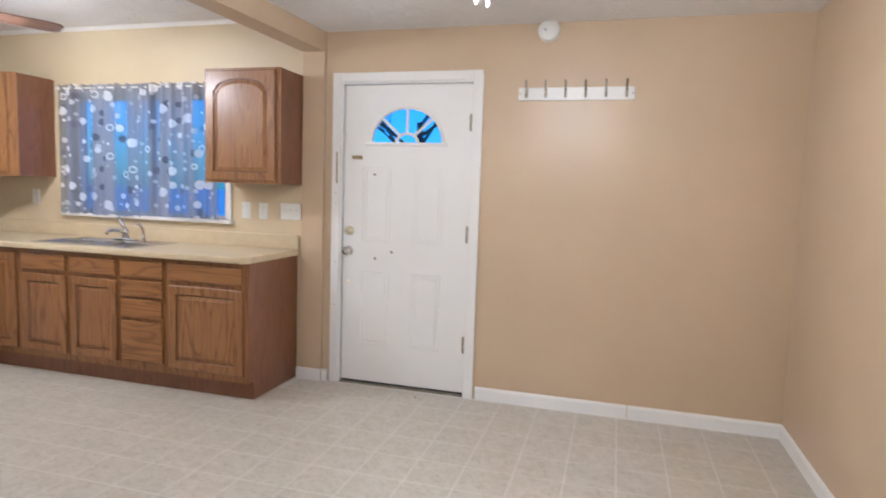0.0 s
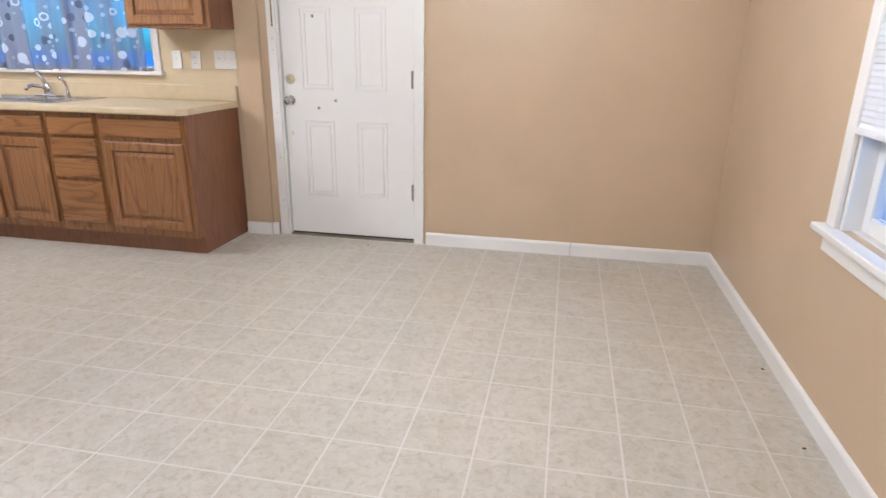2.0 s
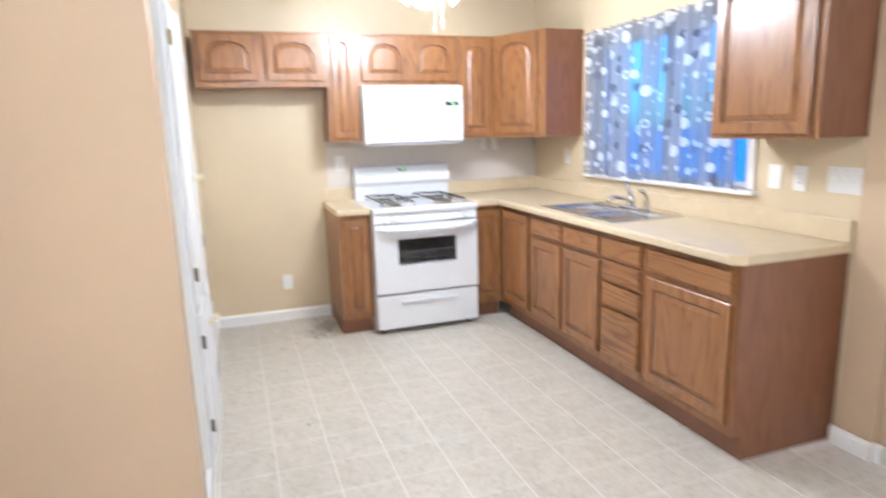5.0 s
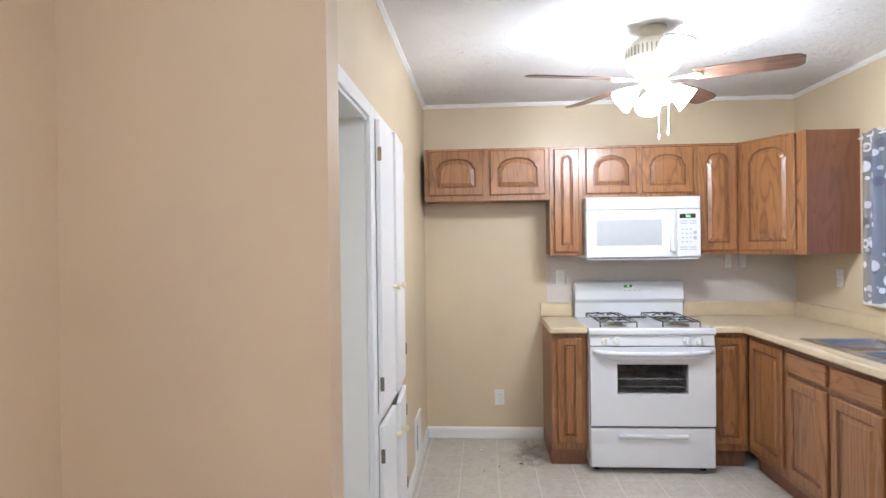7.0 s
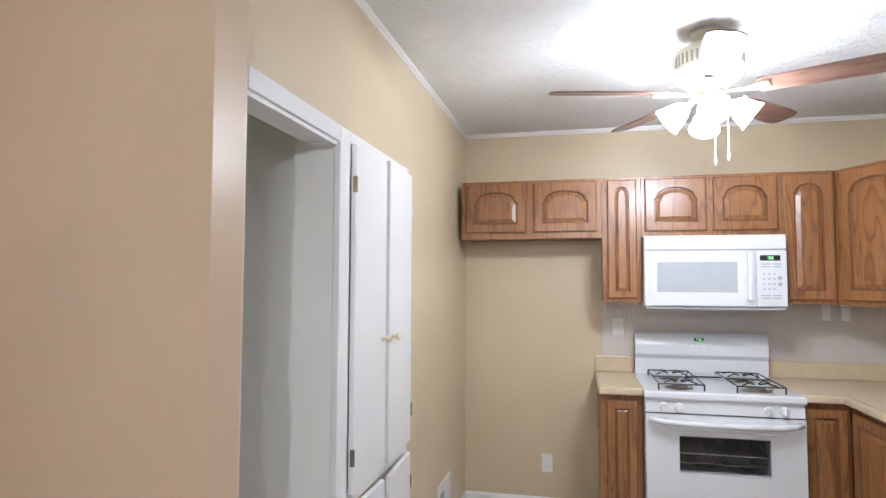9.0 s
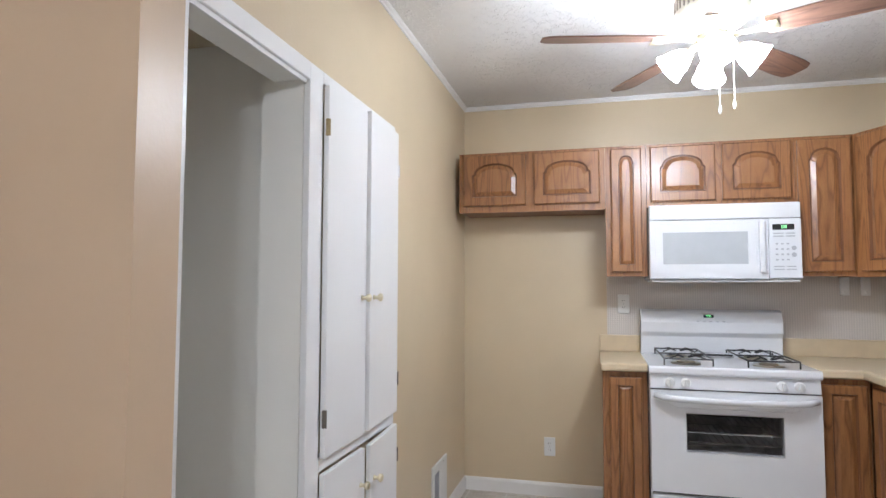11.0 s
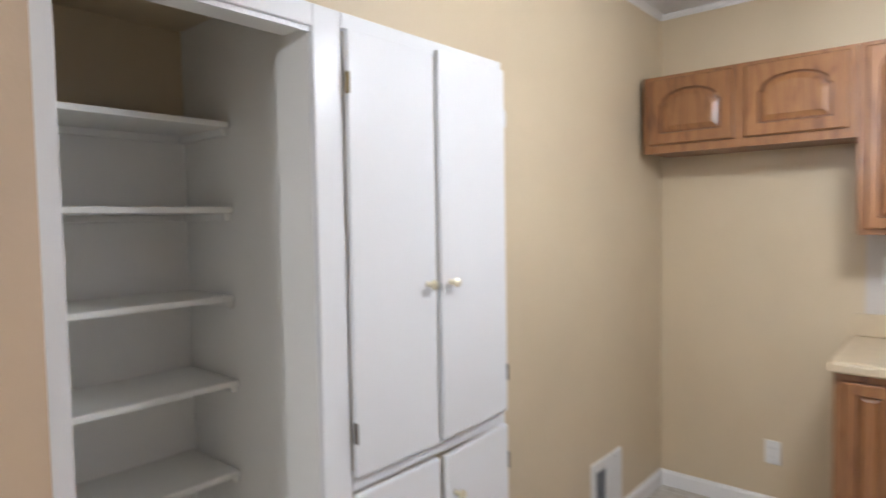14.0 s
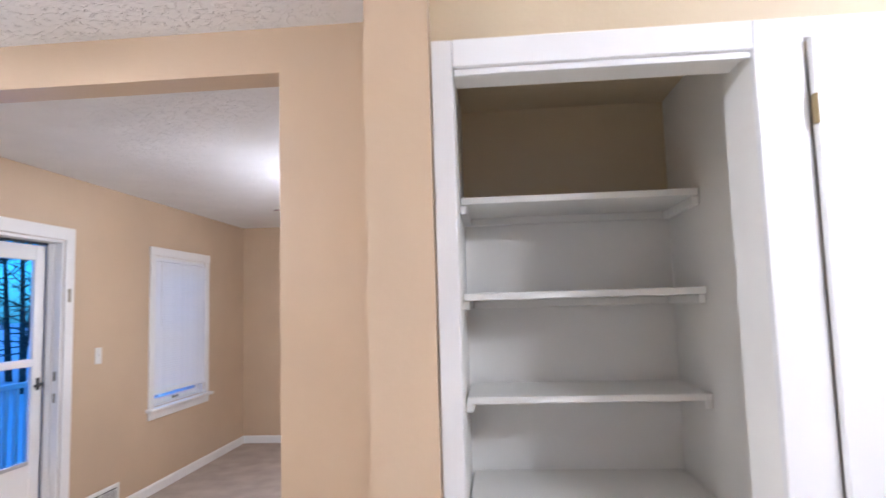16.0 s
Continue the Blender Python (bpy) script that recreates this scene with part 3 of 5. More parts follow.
part("corner_edge", prism([(-0.021, FR - 0.010), (0.018, FR + 0.045), (-0.021, FR + 0.045)], "z", 0.874, 0.914, 0.002), COUNTER, ct)
part("backsplash", box(WX + 0.02, 0.018, -0.022, -0.002, 0.9145, 1.015, 0.004, None, 2), COUNTER, ct)
part("backsplash", box(WX + 0.002, WX + 0.0195, -0.835, -0.002, 0.9145, 1.015, 0.004, None, 2), COUNTER, ct)
cs = thing("countertop_piece", pose(0, 0, 0), "short beige laminate counter piece beside the stove", "countertop")
part("top", box(WX + 0.002, WX + 0.60, -1.845, -1.607, 0.876, 0.914), COUNTER, cs)
part("front_edge", box(WX + 0.60, WX + 0.632, -1.845, -1.607, 0.874, 0.9145, 0.010, None, 3), COUNTER, cs)
part("backsplash", box(WX + 0.002, WX + 0.02, -1.845, -1.607, 0.9145, 1.015, 0.004, None, 2), COUNTER, cs)
sp = structure("splash_panel", box(WX + 0.0005, WX + 0.0045, -1.80, -0.003, 1.0155, 1.40), SPLASH, "pale textured splash panel behind the stove", "panel")

# sink with two bowls and a faucet
sk = thing("kitchen_sink", pose((SX0 + SX1) / 2, (SY0 + SY1) / 2, 0.914), "stainless steel double-bowl drop-in sink", "sink")
hw, hd = (SX1 - SX0) / 2, (SY1 - SY0) / 2
own = None
for a, c, d, e in ((-hw - 0.02, hw + 0.02, -hd - 0.02, -hd + 0.035), (-hw - 0.02, hw + 0.02, hd - 0.075, hd + 0.02), (-hw - 0.02, -hw + 0.03, -hd + 0.035, hd - 0.075), (hw - 0.03, hw + 0.02, -hd + 0.035, hd - 0.075), (-0.02, 0.02, -hd + 0.035, hd - 0.075)):
    own = box(a, c, d, e, 0.0008, 0.006, 0, own)
part("rim", own, STEEL, sk)
for x0, x1 in ((-hw + 0.03, -0.02), (0.02, hw - 0.03)):
    own = bmesh.new()
    y0, y1 = -hd + 0.035, hd - 0.075
    lv = []
    for inset, z in ((0, 0.005), (0.006, -0.01), (0.02, -0.15), (0.05, -0.165)):
        lv.append([own.verts.new(p) for p in ((x0 + inset, y0 + inset, z), (x1 - inset, y0 + inset, z), (x1 - inset, y1 - inset, z), (x0 + inset, y1 - inset, z))])
    for a, c in zip(lv, lv[1:]):
        for i in range(4):
            own.faces.new((a[i], a[(i + 1) % 4], c[(i + 1) % 4], c[i]))
    own.faces.new(lv[-1])
    bowl = part("bowl", own, STEEL, sk)
    part("drain", lathe([(0.04, 0), (0.04, 0.004), (0.03, 0.005), (0.025, 0.002)], None, 16, Matrix.Translation(((x0 + x1) / 2, (y0 + y1) / 2, -0.165))), CHROME, bowl)
fa = thing("kitchen_faucet", pose((SX0 + SX1) / 2, SY1 - 0.035, 0.921), "chrome single-lever kitchen faucet with a side sprayer", "faucet")
part("base_plate", box(-0.10, 0.10, -0.025, 0.025, 0, 0.012, 0.005, None, 2), CHROME, fa)
part("body", lathe([(0.026, 0.012), (0.024, 0.06), (0.02, 0.075), (0.012, 0.085)], None, 16), CHROME, fa, smooth=True)
part("spout", tube([(0, 0, 0.045), (0, -0.05, 0.066), (0, -0.12, 0.078), (0, -0.165, 0.072), (0, -0.18, 0.052)], 0.012, None, 10), CHROME, fa, smooth=True)
part("lever", tube([(0, 0, 0.075), (-0.022, -0.004, 0.11), (-0.05, -0.008, 0.15), (-0.06, -0.01, 0.16)], 0.014, None, 8), CHROME, fa, smooth=True)
part("sprayer", tube([(0.16, 0, 0.0), (0.16, 0, 0.07), (0.16, -0.02, 0.11), (0.16, -0.06, 0.13)], 0.012, None, 10), CHROME, fa, smooth=True)


# ---- stove ----
def text(name, body, size, mat, parent, m, extrude=0.0004):
    cu = bpy.data.curves.new(name, "FONT")
    cu.body, cu.size, cu.extrude, cu.align_x, cu.align_y = body, size, extrude, "CENTER", "CENTER"
    cu.materials.append(mat)
    ob = new(name, cu)
    ob.parent = parent
    ob.matrix_basis = m
    return ob


UP = Matrix.Rotation(radians(90), 4, "X")      # text upright, facing -y


def stove(m):
    t = thing("gas_stove", m, "white gas range with black grates and a dark oven window", "stove")
    w, d = 0.770, 0.655
    part("body", ring(0, w, 0.03, 0.873, (0.13, w - 0.13, 0.40, 0.72), -d + 0.03, -0.12), ENAMEL, t)
    part("back_panel", box(0, w, -0.1195, -0.01, 0.03, 0.873, 0.003), ENAMEL, t)
    # oven cavity with two wire racks
    for q in ((0.132, w - 0.132, -0.128, -0.121, 0.402, 0.718), (0.132, w - 0.132, -d + 0.032, -0.129, 0.402, 0.408), (0.132, w - 0.132, -d + 0.032, -0.129, 0.712, 0.718), (0.132, 0.138, -d + 0.032, -0.129, 0.4085, 0.7115), (w - 0.138, w - 0.132, -d + 0.032, -0.129, 0.4085, 0.7115)):
        part("oven_lining", box(*q), LINING, t)
    for z in (0.535, 0.585):
        rk = rod((0.142, -d + 0.06, z), (w - 0.142, -d + 0.06, z), 0.004, None, 8)
        rk = rod((0.142, -0.16, z), (w - 0.142, -0.16, z), 0.004, rk, 8)
        for k in range(14):
            x = 0.16 + k * (w - 0.32) / 13
            rk = rod((x, -d + 0.06, z), (x, -0.16, z), 0.0025, rk, 6)
        part("oven_rack", rk, CHROME, t, "bright wire oven rack")
    for x in (0.05, w - 0.05):
        for y in (-d + 0.08, -0.08):
            part("foot", lathe([(0.02, 0), (0.02, 0.03)], None, 10, Matrix.Translation((x, y, 0))), BLACK, t)
    part("kick_gap", box(0.01, w - 0.01, -d + 0.02, -d + 0.031, 0.285, 0.305), DARK, t)
    dr = part("drawer", box(0.002, w - 0.002, -d - 0.012, -d + 0.025, 0.04, 0.288, 0.008, None, 3), ENAMEL, t, "white storage drawer")
    part("drawer_handle", box(0.17, w - 0.17, -d - 0.030, -d - 0.011, 0.225, 0.252, 0.007, None, 2), ENAMEL, dr)
    # oven door around its window
    wx0, wx1, wz0, wz1 = 0.168, w - 0.168, 0.505, 0.69
    door = part("oven_door", ring(0.002, w - 0.002, 0.303, 0.80, (wx0, wx1, wz0, wz1), -d - 0.018, -d + 0.025), ENAMEL, t)
    ow = part("oven_window", box(wx0 - 0.004, wx1 + 0.004, -d - 0.0195, -d - 0.008, wz0 - 0.004, wz1 + 0.004, 0.001), OVENGLASS, door, "dark oven window glass")
    ow.visible_shadow = False
    hp = []
    for k in range(17):
        u = k / 16
        e = min(1.0, min(u, 1 - u) * 9)
        hp.append((0.022 + (w - 0.044) * u, -d - 0.022 - 0.036 * math.sin(e * math.pi / 2), 0.775 - 0.016 * math.sin(math.pi * u) ** 0.6))
    hn = tube(hp, 0.0155, None, 12)
    part("oven_handle", hn, ENAMEL, door, smooth=True)
    part("handle_recess", prism([(0.075, 0.768), (w - 0.075, 0.768), (w - 0.088, 0.735), (w - 0.125, 0.716), (0.125, 0.716), (0.088, 0.735)], "y", -d - 0.029, -d - 0.017, 0.007), ENAMEL, door)
    part("gap_line", box(0.004, w - 0.004, -d - 0.002, -d + 0.03, 0.801, 0.806), DARK, t)
    # control panel and knobs
    part("control_panel", prism([(-d + 0.03, 0.806), (-d - 0.012, 0.806), (-d - 0.004, 0.873), (-d + 0.03, 0.873)], "x", 0.002, w - 0.002, 0.003), ENAMEL, t)
    for x in (0.095, 0.17, w - 0.17, w - 0.095):
        mk = Matrix.Translation((x, -d - 0.008, 0.838)) @ Matrix.Rotation(radians(90), 4, "X")
        kn = part("knob", lathe([(0.024, 0), (0.023, 0.014), (0.019, 0.017)], None, 20, mk), PLASTIC, t)
        part("burner_mark", box(x - 0.001, x + 0.001, -d - 0.0065, -d - 0.0045, 0.864, 0.869), GREY, t)
        part("knob_grip", box(x - 0.005, x + 0.005, -d - 0.040, -d - 0.022, 0.818, 0.858, 0.002), PLASTIC, kn)
    # cooktop
    part("cooktop", prism([(-0.01, 0.874), (-d - 0.016, 0.874), (-d - 0.022, 0.885), (-d - 0.020, 0.908), (-d - 0.010, 0.916), (-0.06, 0.916), (-0.01, 0.925)], "x", -0.004, w + 0.004, 0.003), ENAMEL, t)
    tv = part("top_vent", box(w / 2 - 0.115, w / 2 + 0.115, -0.140, -0.085, 0.9162, 0.934, 0.003), ENAMEL, t, "raised vent with a dark slot")
    part("vent_slot", box(w / 2 - 0.105, w / 2 + 0.105, -0.1415, -0.1402, 0.919, 0.9295), BLACK, tv)
    part("vent_slot", box(w / 2 - 0.105, w / 2 + 0.105, -0.130, -0.095, 0.9341, 0.9348), GREY, tv)
    for cx in (0.19, w - 0.19):
        for cy in (-d + 0.13, -0.20):
            part("burner", lathe([(0.075, 0.9165), (0.07, 0.921), (0.045, 0.922), (0.045, 0.930), (0.03, 0.934)], None, 20, Matrix.Translation((cx, cy, 0))), NICKEL, t)
        g = None
        x0, x1, y0, y1, z = cx - 0.115, cx + 0.115, -d + 0.035, -0.095, 0.950
        corners = [(x0, y0, z), (x1, y0, z), (x1, y1, z), (x0, y1, z), (x0, y0, z)]
        for p, q in zip(corners, corners[1:]):
            g = rod(p, q, 0.004, g, 6)
        g = rod((x0, (y0 + y1) / 2, z), (x1, (y0 + y1) / 2, z), 0.004, g, 6)
        for cy in (-d + 0.13, -0.20):
            for a in range(4):
                an = math.pi / 4 + a * math.pi / 2
                g = tube([(cx + 0.12 * math.cos(an), cy + 0.10 * math.sin(an), z), (cx + 0.06 * math.cos(an), cy + 0.05 * math.sin(an), z + 0.012), (cx + 0.018 * math.cos(an), cy + 0.016 * math.sin(an), z)], 0.004, g, 6)
        for x, y in ((x0, y0), (x1, y0), (x1, y1), (x0, y1)):
            g = rod((x, y, 0.917), (x, y, z), 0.004, g, 6)
        part("grate", g, BLACK, t, "black wire burner grate")
    # backguard
    bg = part("backguard", prism([(-0.005, 0.915), (-0.06, 0.915), (-0.062, 1.02), (-0.085, 1.045), (-0.085, 1.105), (-0.06, 1.165), (-0.03, 1.178), (-0.005, 1.178)], "x", 0.0, w, 0.004), ENAMEL, t, "white curved backguard")
    part("clock_panel", box(w / 2 - 0.035, w / 2 + 0.02, -0.0775, -0.073, 1.132, 1.150), DARK, bg)
    text("clock_digits", "7:36", 0.017, GREEN, bg, Matrix.Translation((w / 2 - 0.007, -0.0785, 1.141)) @ UP)
    for i in range(5):
        part("button", box(w / 2 - 0.075 + i * 0.035, w / 2 - 0.06 + i * 0.035, -0.0855, -0.0845, 1.108, 1.113), GREY, bg)
    return t


stove(pose(WX + 0.03, -1.606, 0, 0, 0, 90))


def microwave(m):
    t = thing("microwave_oven", m, "white over-the-range microwave with a pale window", "microwave")
    w, d, h = 0.756, 0.385, 0.41
    part("body", box(0, w, -d, 0, 0, h, 0.004), ENAMEL, t)
    part("top_grille", box(0.002, w - 0.002, -d - 0.028, -d - 0.0005, h - 0.085, h - 0.001, 0.006, None, 2), ENAMEL, t)
    part("bottom_lip", box(0.01, w - 0.01, -d - 0.012, -0.05, -0.014, -0.0005, 0.004), ENAMEL, t)
    dw = 0.595
    x0, x1, z0, z1 = 0.070, 0.498, 0.083, 0.256
    door = part("door", ring(0.002, dw, 0.006, h - 0.089, (x0, x1, z0, z1), -d - 0.030, -d - 0.0005), ENAMEL, t)
    part("window", box(x0 - 0.001, x1 + 0.001, -d - 0.027, -d - 0.02, z0 - 0.001, z1 + 0.001), MWGLASS, door, "pale grey perforated window")
    part("door_bead", ring(0.030, 0.540, 0.030, 0.305, (0.033, 0.537, 0.033, 0.302), -d - 0.0325, -d - 0.0302), ENAMEL, door)
    part("window_rim", box(x0, x1, -d - 0.0288, -d - 0.0272, z1 - 0.004, z1 - 0.001), GREY, door)
    part("handle", box(0.548, 0.578, -d - 0.062, -d - 0.0305, 0.035, h - 0.10, 0.010, None, 3), ENAMEL, door)
    cp = part("control_panel", box(dw + 0.004, w - 0.002, -d - 0.028, -d - 0.0005, 0.006, h - 0.089, 0.003), ENAMEL, t)
    part("display", box(dw + 0.022, w - 0.035, -d - 0.0295, -d - 0.0281, 0.262, 0.292), DARK, cp)
    text("display_digits", "222", 0.02, GREEN, cp, Matrix.Translation(((dw + w) / 2 - 0.004, -d - 0.0299, 0.277)) @ UP)
    for r in range(4):
        for c in range(3):
            part("key", box(dw + 0.035 + c * 0.026, dw + 0.047 + c * 0.026, -d - 0.0293, -d - 0.0281, 0.10 + r * 0.028, 0.108 + r * 0.028), GREY, cp)
    for z in (0.225, 0.24, 0.05, 0.065):
        part("key", box(dw + 0.025, dw + 0.075, -d - 0.0293, -d - 0.0281, z, z + 0.006), GREY, cp)
        part("key", box(dw + 0.085, dw + 0.13, -d - 0.0293, -d - 0.0281, z, z + 0.006), GREY, cp)
    for z in (0.13, 0.165):
        part("round_key", lathe([(0.012, 0), (0.012, 0.0012)], None, 16, Matrix.Translation((dw + 0.122, -d - 0.028, z)) @ Matrix.Rotation(radians(90), 4, "X")), GREY, cp)
    return t


microwave(pose(WX + 0.004, -1.573, 1.352, 0, 0, 90))


# ---- ceiling fans with lamps ----
def ceiling_fan(m, label, chain=0.0, phase=66):
    t = thing("ceiling_fan", m, label, "ceiling fan", "ceiling fans")
    part("canopy", lathe([(0.065, 0), (0.065, -0.012), (0.05, -0.03), (0.018, -0.045), (0.018, -0.06)], None, 24), IVORY, t, smooth=True)
    part("motor_housing", lathe([(0.02, -0.055), (0.10, -0.068), (0.128, -0.085), (0.134, -0.10), (0.134, -0.165), (0.122, -0.20), (0.08, -0.228), (0.06, -0.245)], None, 32), IVORY, t, "ivory motor housing with vent slots", smooth=True)
    for i in range(40):
        a = 2 * math.pi * i / 40
        own = box(-0.0035, 0.0035, -0.0015, 0.0015, -0.022, 0.022)
        own.transform(Matrix.Rotation(a, 4, "Z") @ Matrix.Translation((0, -0.1345, -0.132)))
        part("vent_slot", own, NICKEL, t)
    for i in range(5):
        a = radians(phase + 72 * i)
        rot = Matrix.Rotation(a, 4, "Z")
        arm = prism([(0.06, -0.014), (0.15, -0.020), (0.20, -0.045), (0.225, -0.045), (0.225, 0.045), (0.20, 0.045), (0.15, 0.020), (0.06, 0.014)], "z", -0.264, -0.260, 0.001)
        arm.transform(rot)
        part("blade_arm", arm, BRASS, t)
        pts = [(0.185, -0.052), (0.40, -0.062), (0.56, -0.066), (0.62, -0.060), (0.645, -0.035), (0.645, 0.035), (0.62, 0.060), (0.56, 0.066), (0.40, 0.062), (0.185, 0.052)]
        bl = prism(pts, "z", -0.003, 0.003, 0.001)
        ob = part("blade", bl, BLADE, t)
        ob.matrix_basis = rot @ Matrix.Translation((0, 0, -0.255)) @ Matrix.Rotation(radians(-12), 4, "X")
    part("light_plate", lathe([(0.06, -0.25), (0.062, -0.27), (0.05, -0.29), (0.03, -0.305), (0.01, -0.31)], None, 24), BRASS, t, smooth=True)
    for i in range(4):
        a = radians(phase + 20 + 90 * i)
        rot = Matrix.Rotation(a, 4, "Z") @ Matrix.Translation((0.055, 0, -0.28)) @ Matrix.Rotation(radians(128), 4, "Y")
        arm = part("lamp_holder", lathe([(0.012, 0), (0.012, 0.03), (0.022, 0.035), (0.022, 0.05)], None, 12, rot), BRASS, t)
        part("glass_shade", lathe([(0.024, 0.045), (0.034, 0.058), (0.046, 0.085), (0.052, 0.112), (0.062, 0.135), (0.058, 0.134), (0.02, 0.11)], None, 16, rot), SHADE, arm, "lit frosted glass tulip shade", smooth=True)
    for x, y, z in ((0.03, 0.015, -0.525), (-0.02, 0.075, -0.495)):
        ch = part("pull_chain", rod((x, y, -0.305), (x, y, z + chain), 0.0016, None, 6), IVORY, t)
        part("pull_knob", lathe([(0.002, 0), (0.005, -0.009), (0.0065, -0.02), (0.004, -0.03), (0.001, -0.034)], None, 12, Matrix.Translation((x, y, z + chain))), PLASTIC, ch, smooth=True)
    return t


ceiling_fan(pose(-1.39, -1.42, KC), "ivory ceiling fan with oak blades and lit shades in the kitchen")
ceiling_fan(pose(1.72, -2.0, DC), "ivory ceiling fan with lit shades over the dining area", 0.065, 30)
# third fan is added out of view, only to light the living room
ceiling_fan(pose(0.75, -5.75, LC), "unseen ivory ceiling fan with lit shades, added to light the living room", 0, 12)


# ---- entry door ----
def casing(t, x0, x1, z1, w=0.062, d=0.018, y=0.0, z0=0.0):
    """Painted casing round an opening, mitred look by butting."""
    part("casing", box(x0 - w, x0 - 0.001, y - d, y - 0.0005, z0, z1 + w, 0.004, None, 2), WHITE, t)
    part("casing", box(x1 + 0.001, x1 + w, y - d, y - 0.0005, z0, z1 + w, 0.004, None, 2), WHITE, t)
    part("casing", box(x0 - 0.0005, x1 + 0.0005, y - d, y - 0.0005, z1 + 0.001, z1 + w, 0.004, None, 2), WHITE, t)


ed = thing("door_1", pose(DOOR[0], 0, 0), "white six-panel steel entry door with a fan-shaped light, closed", "door", kind="structure")
dw = DOOR[1] - DOOR[0]
casing(ed, -0.012, dw + 0.012, 2.062)
for x0, x1 in ((-0.021, -0.004), (dw + 0.004, dw + 0.021)):
    part("jamb", box(x0, x1, -0.001, T - 0.02, 0, 2.070), WHITE, ed)
part("jamb", box(-0.0035, dw + 0.0035, -0.001, T - 0.02, 2.052, 2.070), WHITE, ed)
part("threshold", box(-0.003, dw + 0.003, 0.0, T, -0.005, 0.012, 0.003), NICKEL, ed)
part("door_sweep", box(0.0, dw, 0.026, 0.034, 0.012, 0.022), BLACK, ed)
# leaf with a half-round opening
YF, ZA, RX, RZ = 0.022, 1.668, 0.252, 0.228
CX = dw / 2 + 0.002
own = bmesh.new()
N = 20
arc = [(CX + RX * math.cos(math.pi * i / N), ZA + RZ * math.sin(math.pi * i / N)) for i in range(N + 1)]
for yy in (YF, YF + 0.042):
    a = [own.verts.new((x, yy, z)) for x, z in arc]
    top = [own.verts.new((x, yy, 2.048)) for x, z in arc]
    for i in range(N):
        own.faces.new((a[i], a[i + 1], top[i + 1], top[i]))
    bl, br, mr, ml = [own.verts.new((x, yy, z)) for x, z in ((0.003, 0.022), (dw - 0.003, 0.022), (dw - 0.003, ZA), (0.003, ZA))]
    own.faces.new((bl, br, mr, a[0], a[-1], ml))
    tl, tr = own.verts.new((0.003, yy, 2.048)), own.verts.new((dw - 0.003, yy, 2.048))
    own.faces.new((ml, a[-1], top[-1], tl))
    own.faces.new((a[0], mr, tr, top[0]))
    if yy == YF:
        keep = a + [a[0]]
    else:
        for i in range(N):
            own.faces.new((keep[i], keep[i + 1], a[i + 1], a[i]))
        own.faces.new((keep[N], keep[0], a[0], a[N]))
leaf = part("leaf", own, WHITE, ed)
lt = part("fan_light", prism([(CX + (RX - 0.002) * math.cos(math.pi * i / N), ZA + (RZ - 0.002) * math.sin(math.pi * i / N)) for i in range(N + 1)], "y", YF + 0.02, YF + 0.026), GLASS, ed, "half-round glass light")
lt.visible_shadow = False
rim = None
for i in range(N):
    (xa, za), (xb, zb) = arc[i], arc[i + 1]
    rim = rod((xa, YF - 0.002, za), (xb, YF - 0.002, zb), 0.009, rim, 6)
rim = box(CX - RX - 0.035, CX + RX + 0.035, YF - 0.010, YF + 0.02, ZA - 0.022, ZA + 0.002, 0.004, rim)
for a in (45, 90, 135):
    rim = rod((CX + 0.07 * math.cos(radians(a)), YF + 0.012, ZA + 0.07 * math.sin(radians(a))), (CX + RX * math.cos(radians(a)), YF + 0.012, ZA + RZ * math.sin(radians(a))), 0.010, rim, 6)
for i in range(10):
    a, c = math.pi * i / 10, math.pi * (i + 1) / 10
    rim = rod((CX + 0.075 * math.cos(a), YF + 0.012, ZA + 0.062 * math.sin(a)), (CX + 0.075 * math.cos(c), YF + 0.012, ZA + 0.062 * math.sin(c)), 0.010, rim, 6)
part("sunburst_grille", rim, WHITE, leaf)
for px0, px1 in ((0.135, 0.345), (0.50, 0.71)):
    for pz0, pz1 in ((0.285, 0.80), (1.0, 1.51)):
        bmq = None
        for r0 in (0.0, 0.028):
            a, c, e, f = px0 + r0, px1 - r0, pz0 + r0, pz1 - r0
            for q in ((a, c, e, e + 0.010), (a, c, f - 0.010, f), (a, a + 0.010, e + 0.010, f - 0.010), (c - 0.010, c, e + 0.010, f - 0.010)):
                bmq = box(q[0], q[1], YF - 0.0055, YF + 0.001, q[2], q[3], 0.0015, bmq)
        part("panel", bmq, WHITE, leaf)
ky = YF
def turned(prof, x, z, n=20):
    return lathe(prof, None, n, Matrix.Translation((x, ky, z)) @ Matrix.Rotation(radians(90), 4, "X"))
part("door_knob", turned([(0.033, 0), (0.032, 0.006), (0.014, 0.010), (0.012, 0.030), (0.026, 0.038), (0.029, 0.050), (0.024, 0.062), (0.01, 0.066)], 0.045, 0.93), CHROME, leaf, "worn satin knob", smooth=True)
part("deadbolt", turned([(0.032, 0), (0.031, 0.008), (0.012, 0.010), (0.010, 0.018)], 0.05, 1.068), BRASS, leaf, smooth=True)
part("deadbolt_turn", box(0.045, 0.055, ky - 0.035, ky - 0.018, 1.052, 1.084, 0.003), BRASS, leaf)
part("lock_plug", turned([(0.012, 0), (0.011, 0.006), (0.006, 0.008)], 0.042, 0.712), BRASS, leaf)
part("name_plate", box(0.06, 0.135, ky - 0.004, ky - 0.0003, 1.555, 1.58, 0.001), AGED, leaf, "aged brass plate")
